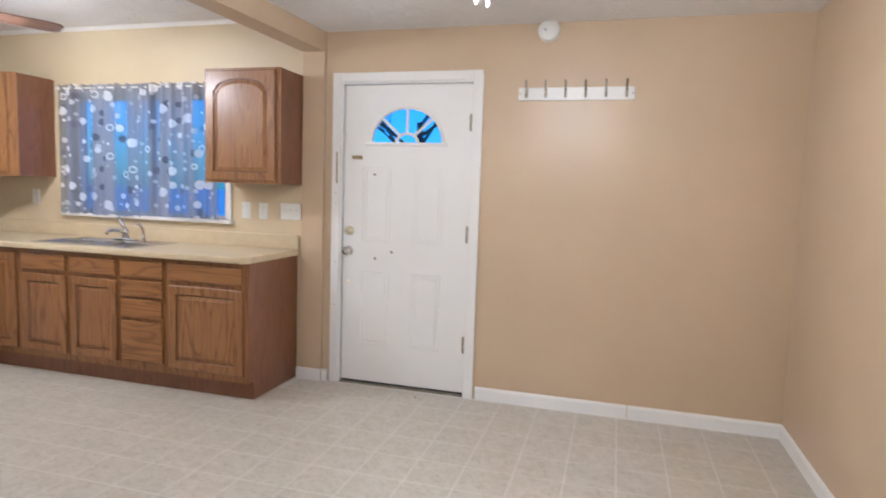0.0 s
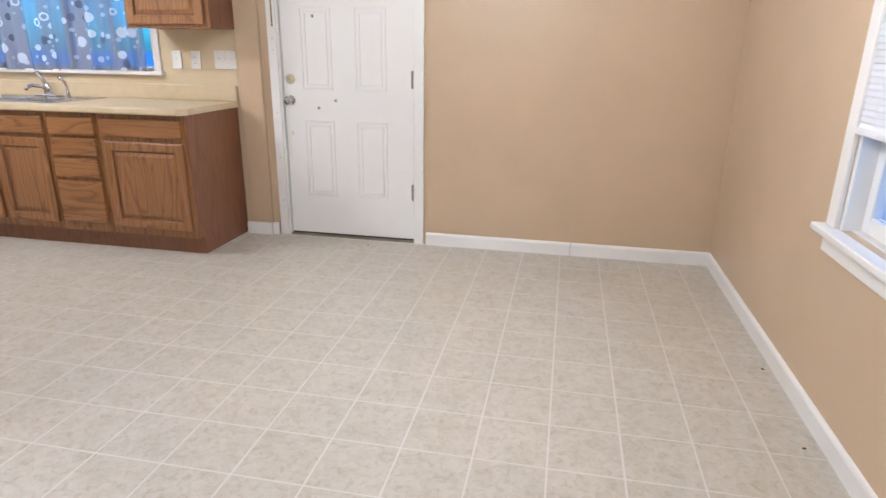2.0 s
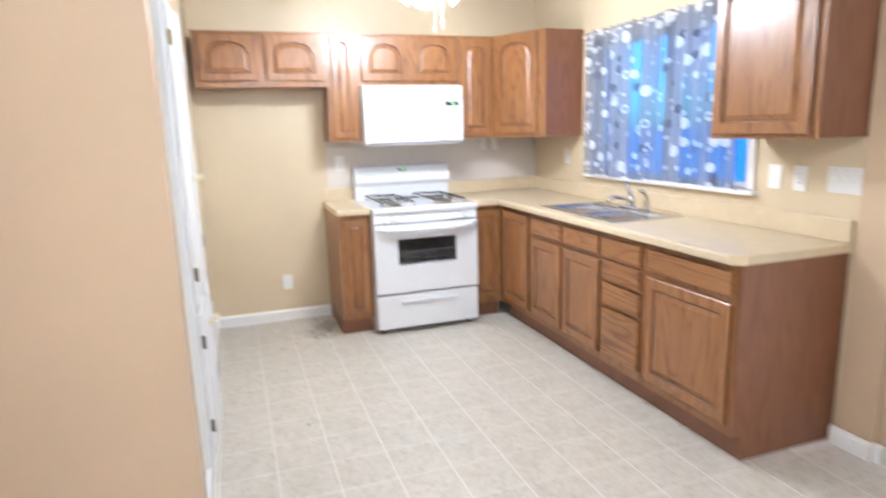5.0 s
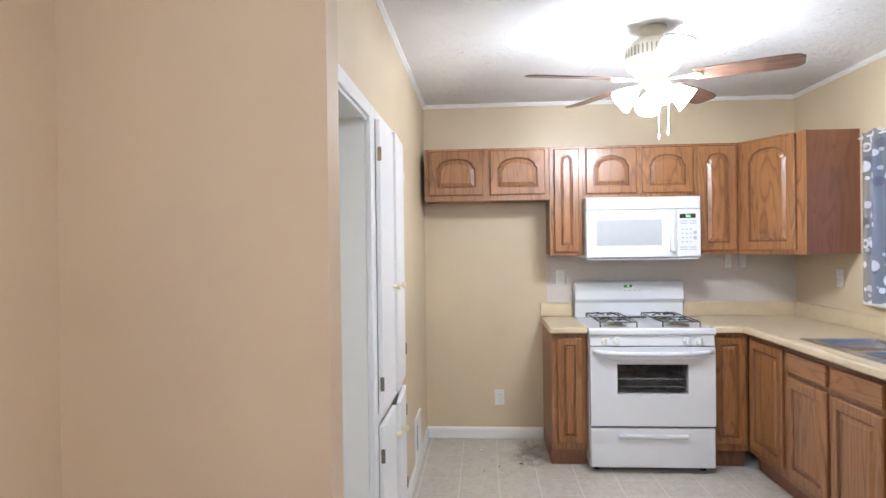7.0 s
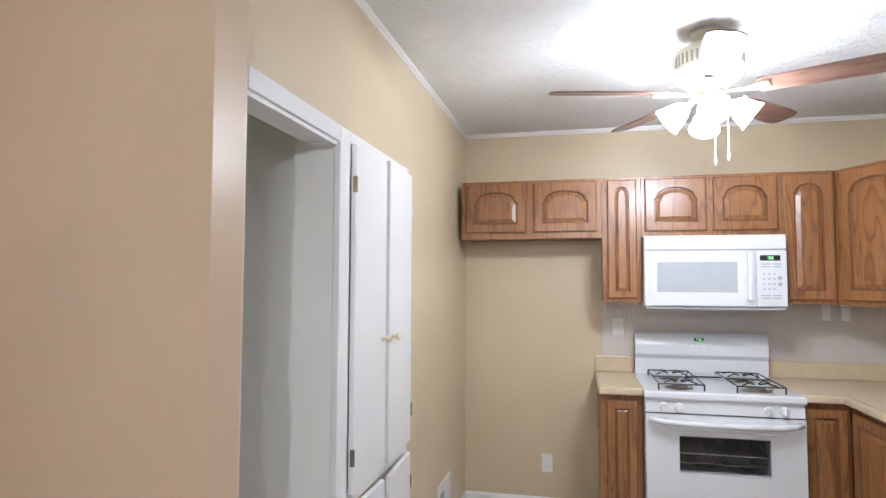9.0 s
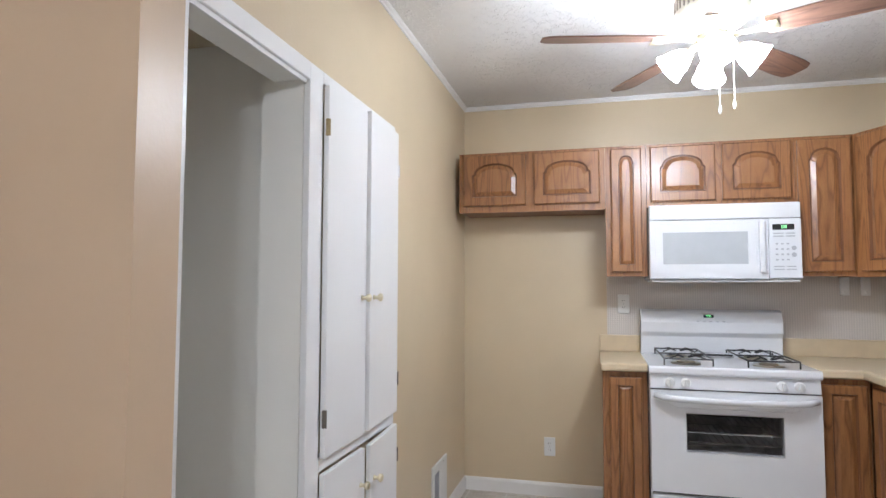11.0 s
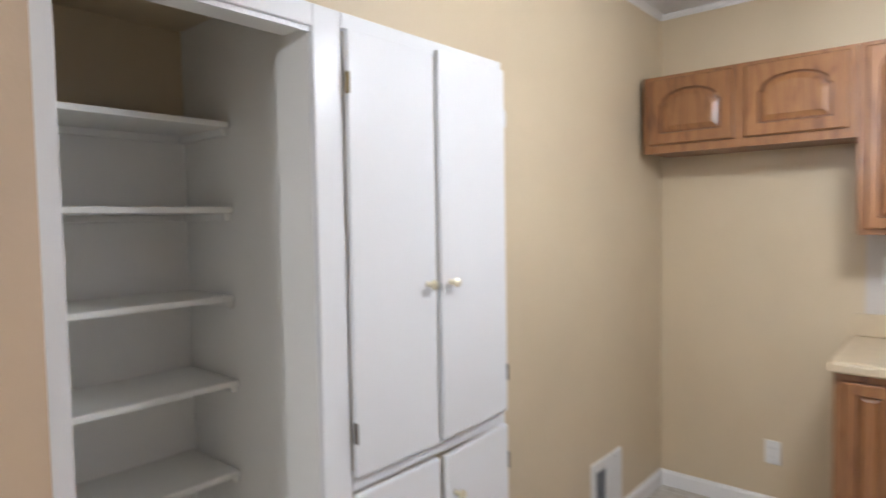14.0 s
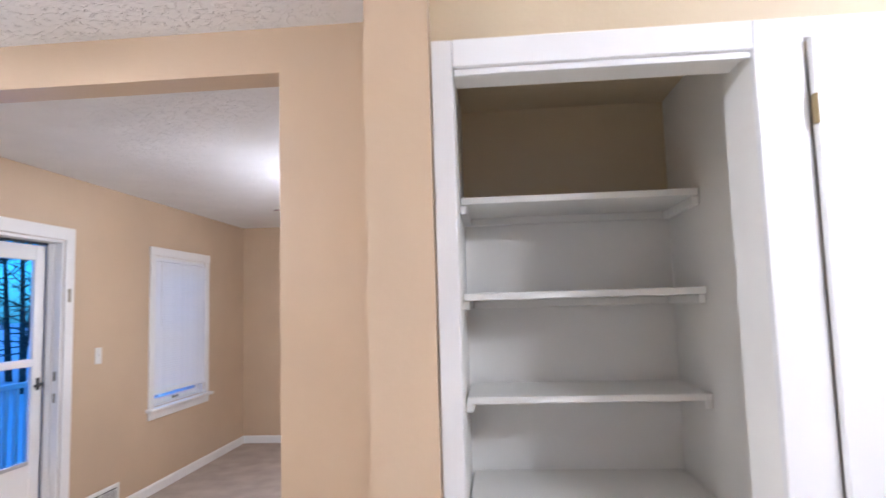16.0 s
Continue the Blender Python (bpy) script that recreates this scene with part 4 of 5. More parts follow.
for x, z in ((0.225, 1.455), (0.24, 0.885), (0.36, 0.935)):
    part("screw_plug", turned([(0.010, 0), (0.009, 0.004), (0.004, 0.005)], x, z, 10), NICKEL, leaf)
for z in (0.35, 1.08, 1.80):
    part("hinge", rod((dw - 0.004, YF - 0.013, z - 0.055), (dw - 0.004, YF - 0.013, z + 0.055), 0.007, box(dw - 0.016, dw + 0.003, YF - 0.008, YF + 0.004, z - 0.05, z + 0.05, 0.002), 10), NICKEL, ed, "tarnished grey hinge")
part("strike_plate", box(-0.040, -0.030, -0.0205, -0.0175, 1.39, 1.60, 0.001), AGED, ed)
for z in (0.25, 0.55, 0.85, 1.25, 1.32, 1.4):
    part("nail_head", lathe([(0.004, 0), (0.004, 0.001)], None, 8, Matrix.Translation((-0.04, -0.018, z)) @ Matrix.Rotation(radians(90), 4, "X")), NICKEL, ed)

# coat rack, detector
cr = thing("coat_rack", pose(1.53, 0, 1.93), "white wooden coat rack with six metal hooks", "coat rack")
part("board", box(0, 0.69, -0.02, -0.0005, 0, 0.078, 0.004, None, 2), WHITE, cr)
for i in range(6):
    x = 0.05 + i * 0.118
    hk = tube([(x, -0.021, 0.03), (x, -0.045, 0.022), (x, -0.055, 0.04)], 0.005, None, 8)
    hk = tube([(x, -0.022, 0.06), (x, -0.05, 0.075), (x, -0.065, 0.115)], 0.005, hk, 8)
    hk = box(x - 0.008, x + 0.008, -0.025, -0.0201, 0.015, 0.07, 0.002, hk)
    part("hook", hk, NICKEL, cr)
for x in (0.012, 0.675):
    part("screw", lathe([(0.005, 0), (0.004, 0.002)], None, 10, Matrix.Translation((x, -0.020, 0.04)) @ Matrix.Rotation(radians(90), 4, "X")), NICKEL, cr)
sd = thing("smoke_detector", pose(1.70, -0.0005, 2.345) @ Matrix.Rotation(radians(90), 4, "X"), "round cream plastic smoke detector on the wall", "smoke detector")
part("base", lathe([(0.068, 0), (0.068, 0.012), (0.064, 0.014)], None, 32), IVORY, sd)
part("cover", lathe([(0.064, 0.0145), (0.063, 0.03), (0.055, 0.04), (0.02, 0.044)], None, 32), PLASTIC, sd, smooth=True)
part("test_button", lathe([(0.008, 0.0445), (0.008, 0.047)], None, 12, Matrix.Translation((-0.02, 0.0, 0))), GREY, sd)


# ---- wall plates ----
def plate(m, kind, n=1, label=""):
    w = 0.07 + 0.046 * (n - 1)
    t = thing("switch_plate" if kind == "switch" else "wall_outlet", m, label or ("white light switch on the wall" if kind == "switch" else "white duplex outlet on the wall"), "switch" if kind == "switch" else "outlet", "wall plates")
    part("cover", box(-w / 2, w / 2, -0.007, -0.0005, -0.058, 0.058, 0.003, None, 2), PLASTIC, t)
    for i in range(n):
        x = (i - (n - 1) / 2) * 0.046
        if kind == "switch":
            part("toggle", box(x - 0.005, x + 0.005, -0.017, -0.0071, -0.002, 0.016, 0.002), PLASTIC, t)
        else:
            for z in (-0.02, 0.02):
                so = part("socket", lathe([(0.016, 0), (0.016, 0.001)], None, 16, Matrix.Translation((x, -0.007, z)) @ Matrix.Rotation(radians(90), 4, "X")), PLASTIC, t)
                for dx in (-0.006, 0.006):
                    part("slot", box(x + dx - 0.001, x + dx + 0.001, -0.0086, -0.0081, z - 0.004, z + 0.005), DARK, so)
        part("plate_screw", lathe([(0.003, 0), (0.003, 0.001)], None, 8, Matrix.Translation((x, -0.007, 0.045 if kind == "switch" else 0.0)) @ Matrix.Rotation(radians(90), 4, "X")), GREY, t)
    return t


plate(pose(-0.405, -0.002, 1.175), "switch")
plate(pose(-0.265, -0.002, 1.175), "outlet")
plate(pose(-0.045, -0.002, 1.18), "switch", 3, "white triple switch plate beside the pilaster")
plate(pose(-2.35, -0.002, 1.21), "switch")
plate(pose(WX + 0.006, -1.70, 1.205, 0, 0, 90), "outlet", 1, "white outlet on the splash panel beside the stove")
plate(pose(WX + 0.0005, -2.16, 0.305, 0, 0, 90), "outlet", 1, "white outlet low on the cream wall of the fridge space")
plate(pose(EX - 0.0005, -2.22, 0.52, 0, 0, -90), "outlet", 1, "white outlet low on the tan wall under the window")
plate(pose(LX - 0.0005, -5.75, 1.19, 0, 0, -90), "switch", 1, "white switch beside the front door")
for y in (-0.495, -0.39):
    pb = thing("paper_towel_bracket", pose(WX + 0.012, y, 1.31, 0, 0, 90), "white plastic paper towel bracket under the cabinet", "bracket", "towel brackets")
    part("arm", box(-0.022, 0.022, -0.03, -0.004, -0.045, 0.058, 0.006, None, 2), PLASTIC, pb)
    part("boss", lathe([(0.012, 0), (0.010, 0.012)], None, 12, Matrix.Translation((0, -0.0305, -0.025)) @ Matrix.Rotation(radians(90), 4, "X")), PLASTIC, pb)


# ---- built-in pantry ----
pn = thing("pantry_cupboard", pose(0, PY, 0), "white painted built-in pantry, open shelf bay beside four doors", "cupboard")
FZ = 1.995
for x0, x1, z0, z1 in ((-0.055, -0.014, 0.0, FZ), (-0.705, -0.615, 0.0, FZ), (-1.406, -1.388, 0.0, FZ), (-0.6145, -0.0555, 1.940, FZ), (-1.3875, -0.7055, 1.955, FZ), (-0.6145, -0.0555, 0.0, 0.11), (-1.3875, -0.7055, 0.0, 0.11), (-1.3875, -0.7055, 0.742, 0.79)):
    part("face_frame", box(x0, x1, 0.0005, 0.022, z0, z1, 0.002), CABWHITE, pn)
part("inner_bead", box(-0.612, -0.058, 0.004, 0.012, 1.927, 1.9395), CABWHITE, pn)
# bay lining
part("side_panel", box(-0.034, -0.0195, -0.76, -0.101, 0.10, 2.10), INSIDE, pn)
part("side_panel", box(-0.0545, -0.0355, -0.1, -0.0005, 0.10, 1.940), INSIDE, pn)
part("side_panel", box(-0.70, -0.668, -0.76, -0.101, 0.10, 2.10), INSIDE, pn)
part("side_panel", box(-0.6595, -0.616, -0.14, -0.0005, 0.10, 1.994), INSIDE, pn)
part("head_panel", box(-0.6155, -0.0345, -0.1005, -0.0005, 1.941, 1.994), INSIDE, pn)
part("back_panel", box(-0.668, -0.034, -0.775, -0.76, 0.10, 1.74), INSIDE, pn)
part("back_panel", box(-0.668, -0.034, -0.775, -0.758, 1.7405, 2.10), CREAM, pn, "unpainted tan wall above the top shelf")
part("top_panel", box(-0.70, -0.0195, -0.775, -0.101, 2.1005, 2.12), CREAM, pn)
part("floor_panel", box(-0.668, -0.034, -0.76, -0.0, 0.085, 0.0995), INSIDE, pn)
for i, z in enumerate((1.77, 1.511, 1.24, 0.978, 0.69, 0.41)):
    sh = box(-0.662, -0.040, -0.757, -0.465 + 0.01 * (i % 2), z - 0.018, z, 0.0015)
    part("shelf", sh, INSIDE, pn)
    for x0, x1 in ((-0.0545, -0.0345), (-0.6675, -0.6475)):
        part("shelf_cleat", box(x0, x1, -0.757, -0.48, z - 0.042, z - 0.0185, 0.002), INSIDE, pn)
    part("shelf_cleat", box(-0.645, -0.056, -0.757, -0.742, z - 0.042, z - 0.0185, 0.002), INSIDE, pn)


def cupboard_door(x0, x1, z0, z1, swing, hinge_left, knob_z, hinges):
    """Plain slab door standing a little open round its hinge edge."""
    w = x1 - x0
    own = box(0, w, 0.0, 0.019, 0, z1 - z0, 0.003, None, 2)
    ob = part("door", own, CABWHITE, pn, "plain white slab door, slightly warped")
    if hinge_left:      # hinge on the low-x side
        ob.matrix_basis = Matrix.Translation((x0, 0.0235, z0)) @ Matrix.Rotation(radians(swing), 4, "Z")
        kx, hx = w - 0.04, 0.0
    else:
        ob.matrix_basis = Matrix.Translation((x1, 0.0235, z0)) @ Matrix.Rotation(radians(-swing), 4, "Z") @ Matrix.Translation((-w, 0, 0))
        kx, hx = 0.04, w
    rot = Matrix.Translation((kx, 0.019, knob_z - z0)) @ Matrix.Rotation(radians(-90), 4, "X")
    part("knob", lathe([(0.010, 0), (0.007, 0.004), (0.006, 0.014), (0.013, 0.020), (0.015, 0.027), (0.011, 0.033), (0.003, 0.035)], None, 16, rot), BRASS, ob, "brass knob", smooth=True)
    for z in hinges:
        h = box(hx - 0.005, hx + 0.005, 0.008, 0.0205, z - z0 - 0.028, z - z0 + 0.028, 0.003)
        h = rod((hx, 0.021, z - z0 - 0.027), (hx, 0.021, z - z0 + 0.027), 0.003, h, 8)
        part("hinge", h, (CABWHITE if z > 1.5 else HINGE) if hinge_left else (AGED if z > 1.5 else HINGE), ob, "hinge painted over in white" if hinge_left and z > 1.5 else "tarnished brass hinge")
    return ob


cupboard_door(-1.031, -0.7065, 0.785, 1.95, 0.4, False, 1.272, (1.815, 0.905))
cupboard_door(-1.393, -1.040, 0.795, 1.962, 2.2, True, 1.272, (1.80, 0.93))
cupboard_door(-1.031, -0.7065, 0.115, 0.738, 0.6, False, 0.62, (0.62, 0.25))
cupboard_door(-1.393, -1.040, 0.115, 0.745, 3.4, True, 0.62, (0.62, 0.25))
part("mullion", box(-1.055, -1.015, 0.0005, 0.0215, 0.7905, 1.9545), CABWHITE, pn)


# ---- vent grilles ----
def grille(m, w, h, label, cols=1):
    t = thing("vent_grille", m, label, "vent", "vent grilles")
    part("backing", box(0.01, w - 0.01, -0.003, -0.0008, 0.01, h - 0.01), DARK, t)
    for x0, x1, z0, z1 in ((0, w, 0, 0.028), (0, w, h - 0.028, h), (0, 0.028, 0.0285, h - 0.0285), (w - 0.028, w, 0.0285, h - 0.0285)):
        part("frame", box(x0, x1, -0.012, -0.0005, z0, z1, 0.003), PLASTIC, t)
    if cols == 2:
        part("frame", box(w / 2 - 0.008, w / 2 + 0.008, -0.011, -0.0005, 0.0285, h - 0.0285, 0.002), PLASTIC, t)
    n = int((h - 0.06) / 0.012)
    for i in range(n):
        z = 0.034 + i * 0.012
        own = box(0.029, w - 0.029, -0.002, 0.002, -0.0045, 0.0045)
        own.transform(Matrix.Translation((0, -0.007, z)) @ Matrix.Rotation(radians(40), 4, "X"))
        part("slat", own, PLASTIC, t)
    return t


vg = thing("vent_grille", pose(-2.085, PY, 0.10, 0, 0, 180), "white steel wall vent with a short louvred opening", "vent", "vent grilles")
part("face_plate", ring(0, 0.30, 0, 0.26, (0.035, 0.135, 0.045, 0.215), -0.010, -0.0005), PLASTIC, vg)
part("backing", box(0.036, 0.134, -0.003, -0.0008, 0.046, 0.214), DARK, vg)
lo = box(-0.0045, 0.0045, -0.0008, 0.0008, 0.047, 0.213)
lo.transform(Matrix.Rotation(radians(35), 4, "Z"))
lo = mesh_of("slat", lo, GREY)
for i in range(9):
    sl = new("slat", lo)
    sl.parent, sl.location = vg, (0.041 + i * 0.011, -0.0065, 0)
for z in (0.02, 0.24):
    part("screw", lathe([(0.004, 0), (0.004, 0.0015)], None, 8, Matrix.Translation((0.22, -0.010, z)) @ Matrix.Rotation(radians(90), 4, "X")), NICKEL, vg)
grille(pose(LX, -5.60, 0.07, 0, 0, -90), 0.42, 0.16, "white two-panel vent grille above the carpet", 2)


# ---- windows ----
def sash_window(name, m, w, z0, z1, label, blind_to=None, cas=0.07, stool_out=0.055):
    t = thing(name, m, label, "window", kind="structure")
    for x0, x1 in ((-cas, -0.001), (w + 0.001, w + cas)):
        part("casing", box(x0, x1, -0.018, -0.0005, z0 - 0.001, z1 + 0.0, 0.004, None, 2), WHITE, t)
    part("casing", box(-cas - 0.008, w + cas + 0.008, -0.022, -0.0005, z1 + 0.0005, z1 + cas, 0.004, None, 2), WHITE, t)
    part("window_sill", box(-cas - 0.03, w + cas + 0.03, -stool_out, 0.03, z0 - 0.028, z0 - 0.0015, 0.006, None, 3), WHITE, t)
    part("apron", box(-cas, w + cas, -0.018, -0.0005, z0 - 0.095, z0 - 0.0285, 0.004, None, 2), WHITE, t)
    for x0, x1 in ((0.0005, 0.022), (w - 0.022, w - 0.0005)):
        part("jamb", box(x0, x1, 0.0, T + 0.01, z0, z1), WHITE, t)
    part("jamb", box(0.0225, w - 0.0225, 0.0, T + 0.01, z1 - 0.022, z1 - 0.0005), WHITE, t)
    part("outer_sill", box(0.0225, w - 0.0225, 0.0305, T + 0.05, z0 - 0.02, z0 + 0.004), WHITE, t)
    mid = (z0 + z1) / 2
    for a, c, y in ((z0 + 0.005, mid + 0.02, 0.055), (mid - 0.02, z1 - 0.023, 0.095)):
        s = part("sash", box(0.023, 0.070, y, y + 0.035, a, c, 0.003), WHITE, t)
        part("stile", box(w - 0.070, w - 0.023, y, y + 0.035, a, c, 0.003), WHITE, s)
        part("rail", box(0.0705, w - 0.0705, y, y + 0.035, a, a + 0.055, 0.003), WHITE, s)
        part("rail", box(0.0705, w - 0.0705, y, y + 0.035, c - 0.045, c, 0.003), WHITE, s)
        g = part("pane", box(0.0705, w - 0.0705, y + 0.014, y + 0.018, a + 0.0555, c - 0.0455), GLASS, s)
        g.visible_shadow = False
    for x in (w / 2 - 0.03, w / 2 + 0.03):
        part("sash_lift", box(x - 0.008, x + 0.008, 0.035, 0.0545, z0 + 0.022, z0 + 0.044, 0.003), NICKEL, t)
    part("sash_lift", rod((w / 2 - 0.03, 0.040, z0 + 0.030), (w / 2 + 0.03, 0.040, z0 + 0.030), 0.004, None, 8), CHROME, t)
    if blind_to is not None:
        b = thing("window_blind", m, "white mini blind lowered over most of the window", "blind", "window blinds")
        part("headrail", box(0.004, w - 0.004, -0.004, 0.034, z1 - 0.045, z1 - 0.024, 0.002), BLIND, b)
        part("bottom_rail", box(-0.004, w + 0.004, -0.020, 0.008, blind_to, blind_to + 0.022, 0.004, None, 2), BLIND, b)
        sl = prism([(-0.0125, -0.0010), (0, 0.0022), (0.0125, -0.0010), (0.0125, -0.0018), (0, 0.0014), (-0.0125, -0.0018)], "x", -0.002, w + 0.002)
        sl.transform(Matrix.Rotation(radians(66), 4, "X"))
        me = mesh_of("slat", sl, BLIND)
        z = blind_to + 0.034
        while z < z1 - 0.05:
            s = new("slat", me)
            s.parent = b
            s.location = (0, -0.006, z)
            z += 0.0200
        for x in (0.12, w - 0.12):
            part("lift_cord", rod((x, -0.021, blind_to + 0.02), (x, -0.021, z1 - 0.03), 0.0009, None, 5), BLIND, b)
        part("tilt_wand", rod((0.07, -0.032, z1 - 0.60), (0.07, -0.028, z1 - 0.04), 0.003, None, 6), PLASTIC, b)
    return t


sash_window("window_1", pose(EX, -1.63, 0, 0, 0, -90), 0.78, 0.70, 2.02, "white double-hung dining window above a deep sill", 1.02)
sash_window("window_2", pose(LX, -6.46, 0, 0, 0, -90), 0.90, 0.70, 1.975, "white double-hung living room window", 0.80)
wk = thing("window_3", pose(-1.98, 0, 0), "white sliding kitchen window behind the curtain", "window", kind="structure")
ww = 1.40
for x0, x1, z0, z1 in ((0, 0.03, 1.10, 2.0), (ww - 0.03, ww, 1.10, 2.0), (0.0305, ww - 0.0305, 1.97, 2.0), (0.0305, ww - 0.0305, 1.10, 1.125), (ww / 2 - 0.02, ww / 2 + 0.02, 1.1255, 1.9695)):
    part("window_frame", box(x0 + 0.0005, x1 - 0.0005, 0.05, 0.10, z0 + 0.0005, z1 - 0.0005, 0.003), WHITE, wk)
for x0, x1 in ((0.0305, ww / 2 - 0.021), (ww / 2 + 0.021, ww - 0.0305)):
    g = part("pane", box(x0, x1, 0.073, 0.077, 1.1255, 1.9695), GLASS, wk)
    g.visible_shadow = False
part("casing", box(ww + 0.001, ww + 0.055, -0.016, -0.0005, 1.10, 2.055, 0.003), WHITE, wk)
part("casing", box(-0.055, -0.001, -0.016, -0.0005, 1.10, 2.055, 0.003), WHITE, wk)
part("casing", box(-0.0005, ww + 0.0005, -0.016, -0.0005, 2.001, 2.055, 0.003), WHITE, wk)
part("window_sill", box(-0.075, ww + 0.075, -0.045, 0.05, 1.072, 1.0985, 0.005, None, 2), WHITE, wk)

# curtain in soft folds on a thin rod
cu = thing("window_curtain", pose(0, 0, 0), "grey curtain printed with pale and dark dots, backlit by dusk", "curtain")
part("curtain_rod", rod((-2.075, -0.045, 2.05), (-0.52, -0.045, 2.05), 0.006, None, 10), PLASTIC, cu)
rng = random.Random(7)
seams = [(-2.065, -1.28), (-1.29, -0.60)]
for k, (x0, x1) in enumerate(seams):
    own = bmesh.new()
    NX, NZ = 110, 14
    ph = [rng.uniform(0, 6.28) for _ in range(4)]
    grid = []
    for j in range(NZ + 1):
        v = j / NZ
        z = 2.075 - v * (0.985 - 0.01 * k)
        row = []
        for i in range(NX + 1):
            u = i / NX
            gather = 0.6 + 0.4 * (1 - v)
            y = -0.048 - 0.004 * k + 0.013 * gather * math.sin(u * 46 + ph[0] + 0.8 * v) + 0.008 * math.sin(u * 21 + ph[1]) + 0.004 * math.sin(u * 97 + ph[2]) * (1 - v)
            x = x0 + (x1 - x0) * u + 0.008 * math.sin(u * 30 + ph[3]) * v
            row.append(own.verts.new((x, y, z + 0.006 * math.sin(u * 60 + ph[1]) * (1 if j == 0 else 0.2))))
        grid.append(row)
    for j in range(NZ):
        for i in range(NX):
            own.faces.new((grid[j][i], grid[j][i + 1], grid[j + 1][i + 1], grid[j + 1][i]))
    part("curtain_panel", own, CLOTH, cu, smooth=True)

# ---- front door of the living room: casing, frame and glazed storm door ----
fd = thing("door_2", pose(LX, -4.46, 0, 0, 0, -90), "white glazed storm door closed in a white cased doorway", "door", kind="structure")
w2 = 0.92
casing(fd, 0.0, w2, 1.99, 0.085)
for x0, x1 in ((0.0005, 0.02), (w2 - 0.02, w2 - 0.0005)):
    part("jamb", box(x0, x1, 0.0, T - 0.005, 0.0, 1.989), WHITE, fd)
part("jamb", box(0.0205, w2 - 0.0205, 0.0, T - 0.005, 1.97, 1.989), WHITE, fd)
part("door_stop", box(w2 - 0.034, w2 - 0.0205, 0.05, 0.09, 0.0, 1.969), WHITE, fd)
part("weather_strip", box(w2 - 0.028, w2 - 0.0205, 0.0905, 0.10, 0.0, 1.969), BLACK, fd)
part("weather_strip", box(0.0205, w2 - 0.0285, 0.0905, 0.10, 1.955, 1.969), BLACK, fd)
st = part("storm_frame", box(0.022, 0.12, 0.105, 0.135, 0.01, 1.95, 0.004), WHITE, fd)
part("stile", box(w2 - 0.12, w2 - 0.03, 0.105, 0.135, 0.01, 1.95, 0.004), WHITE, st)
part("rail", box(0.1205, w2 - 0.1205, 0.105, 0.135, 1.85, 1.95, 0.004), WHITE, st)
part("rail", box(0.1205, w2 - 0.1205, 0.105, 0.135, 1.165, 1.215, 0.004), WHITE, st)
part("kick_panel", box(0.1205, w2 - 0.1205, 0.108, 0.132, 0.01, 0.575, 0.004), WHITE, st)
part("stop_rail", box(0.14, w2 - 0.14, 0.098, 0.107, 0.555, 0.58, 0.002), GREY, st)
for a, c in ((0.5755, 1.1645), (1.2155, 1.8495)):
    g = part("pane", box(0.1205, w2 - 0.1205, 0.118, 0.122, a, c), GLASS, st)
    g.visible_shadow = False
part("lever_handle", tube([(w2 - 0.075, 0.105, 1.05), (w2 - 0.075, 0.07, 1.05), (w2 - 0.15, 0.06, 1.045)], 0.009, None, 8), BLACK, st, "black lever handle")
part("latch_plate", box(w2 - 0.09, w2 - 0.06, 0.099, 0.1045, 1.01, 1.09, 0.003), BLACK, st)
for z in (1.09, 0.95, 1.62):
    part("strike_plate", box(w2 - 0.023, w2 - 0.0195, 0.02, 0.04, z - 0.03, z + 0.03, 0.001) if z < 1.5 else box(w2 + 0.02, w2 + 0.05, -0.0205, -0.0175, z - 0.045, z + 0.045, 0.001), NICKEL, fd)

# ---- outdoors ----
structure("ground", box(-200, 200, -200, 200, -0.75, -0.70), SNOW, "pale frozen lawn around the house", "ground")
structure("porch_floor", box(LX + T + 0.01, LX + 1.9, -9.6, -3.4, -0.69, -0.06), SIDING, "grey painted porch floor outside the front door", "porch")
pr = thing("porch_railing", pose(LX + 1.75, 0, -0.06), "white painted wooden porch railing outside the glass door", "railing")
part("top_rail", box(-0.03, 0.03, -9.6, -3.4, 0.86, 0.91, 0.005), WHITE, pr)
part("bottom_rail", box(-0.025, 0.025, -9.6, -3.4, 0.10, 0.14, 0.004), WHITE, pr)
for y in (-9.57, -8.0, -6.4, -4.9, -3.43):
    part("post", box(-0.045, 0.045, y - 0.045, y + 0.045, 0.0, 1.0, 0.006), WHITE, pr)
y = -9.45
while y < -3.5:
    if min(abs(y - q) for q in (-9.57, -8.0, -6.4, -4.9, -3.43)) > 0.08:
        part("baluster", box(-0.018, 0.018, y - 0.018, y + 0.018, 0.141, 0.859), WHITE, pr)
    y += 0.13


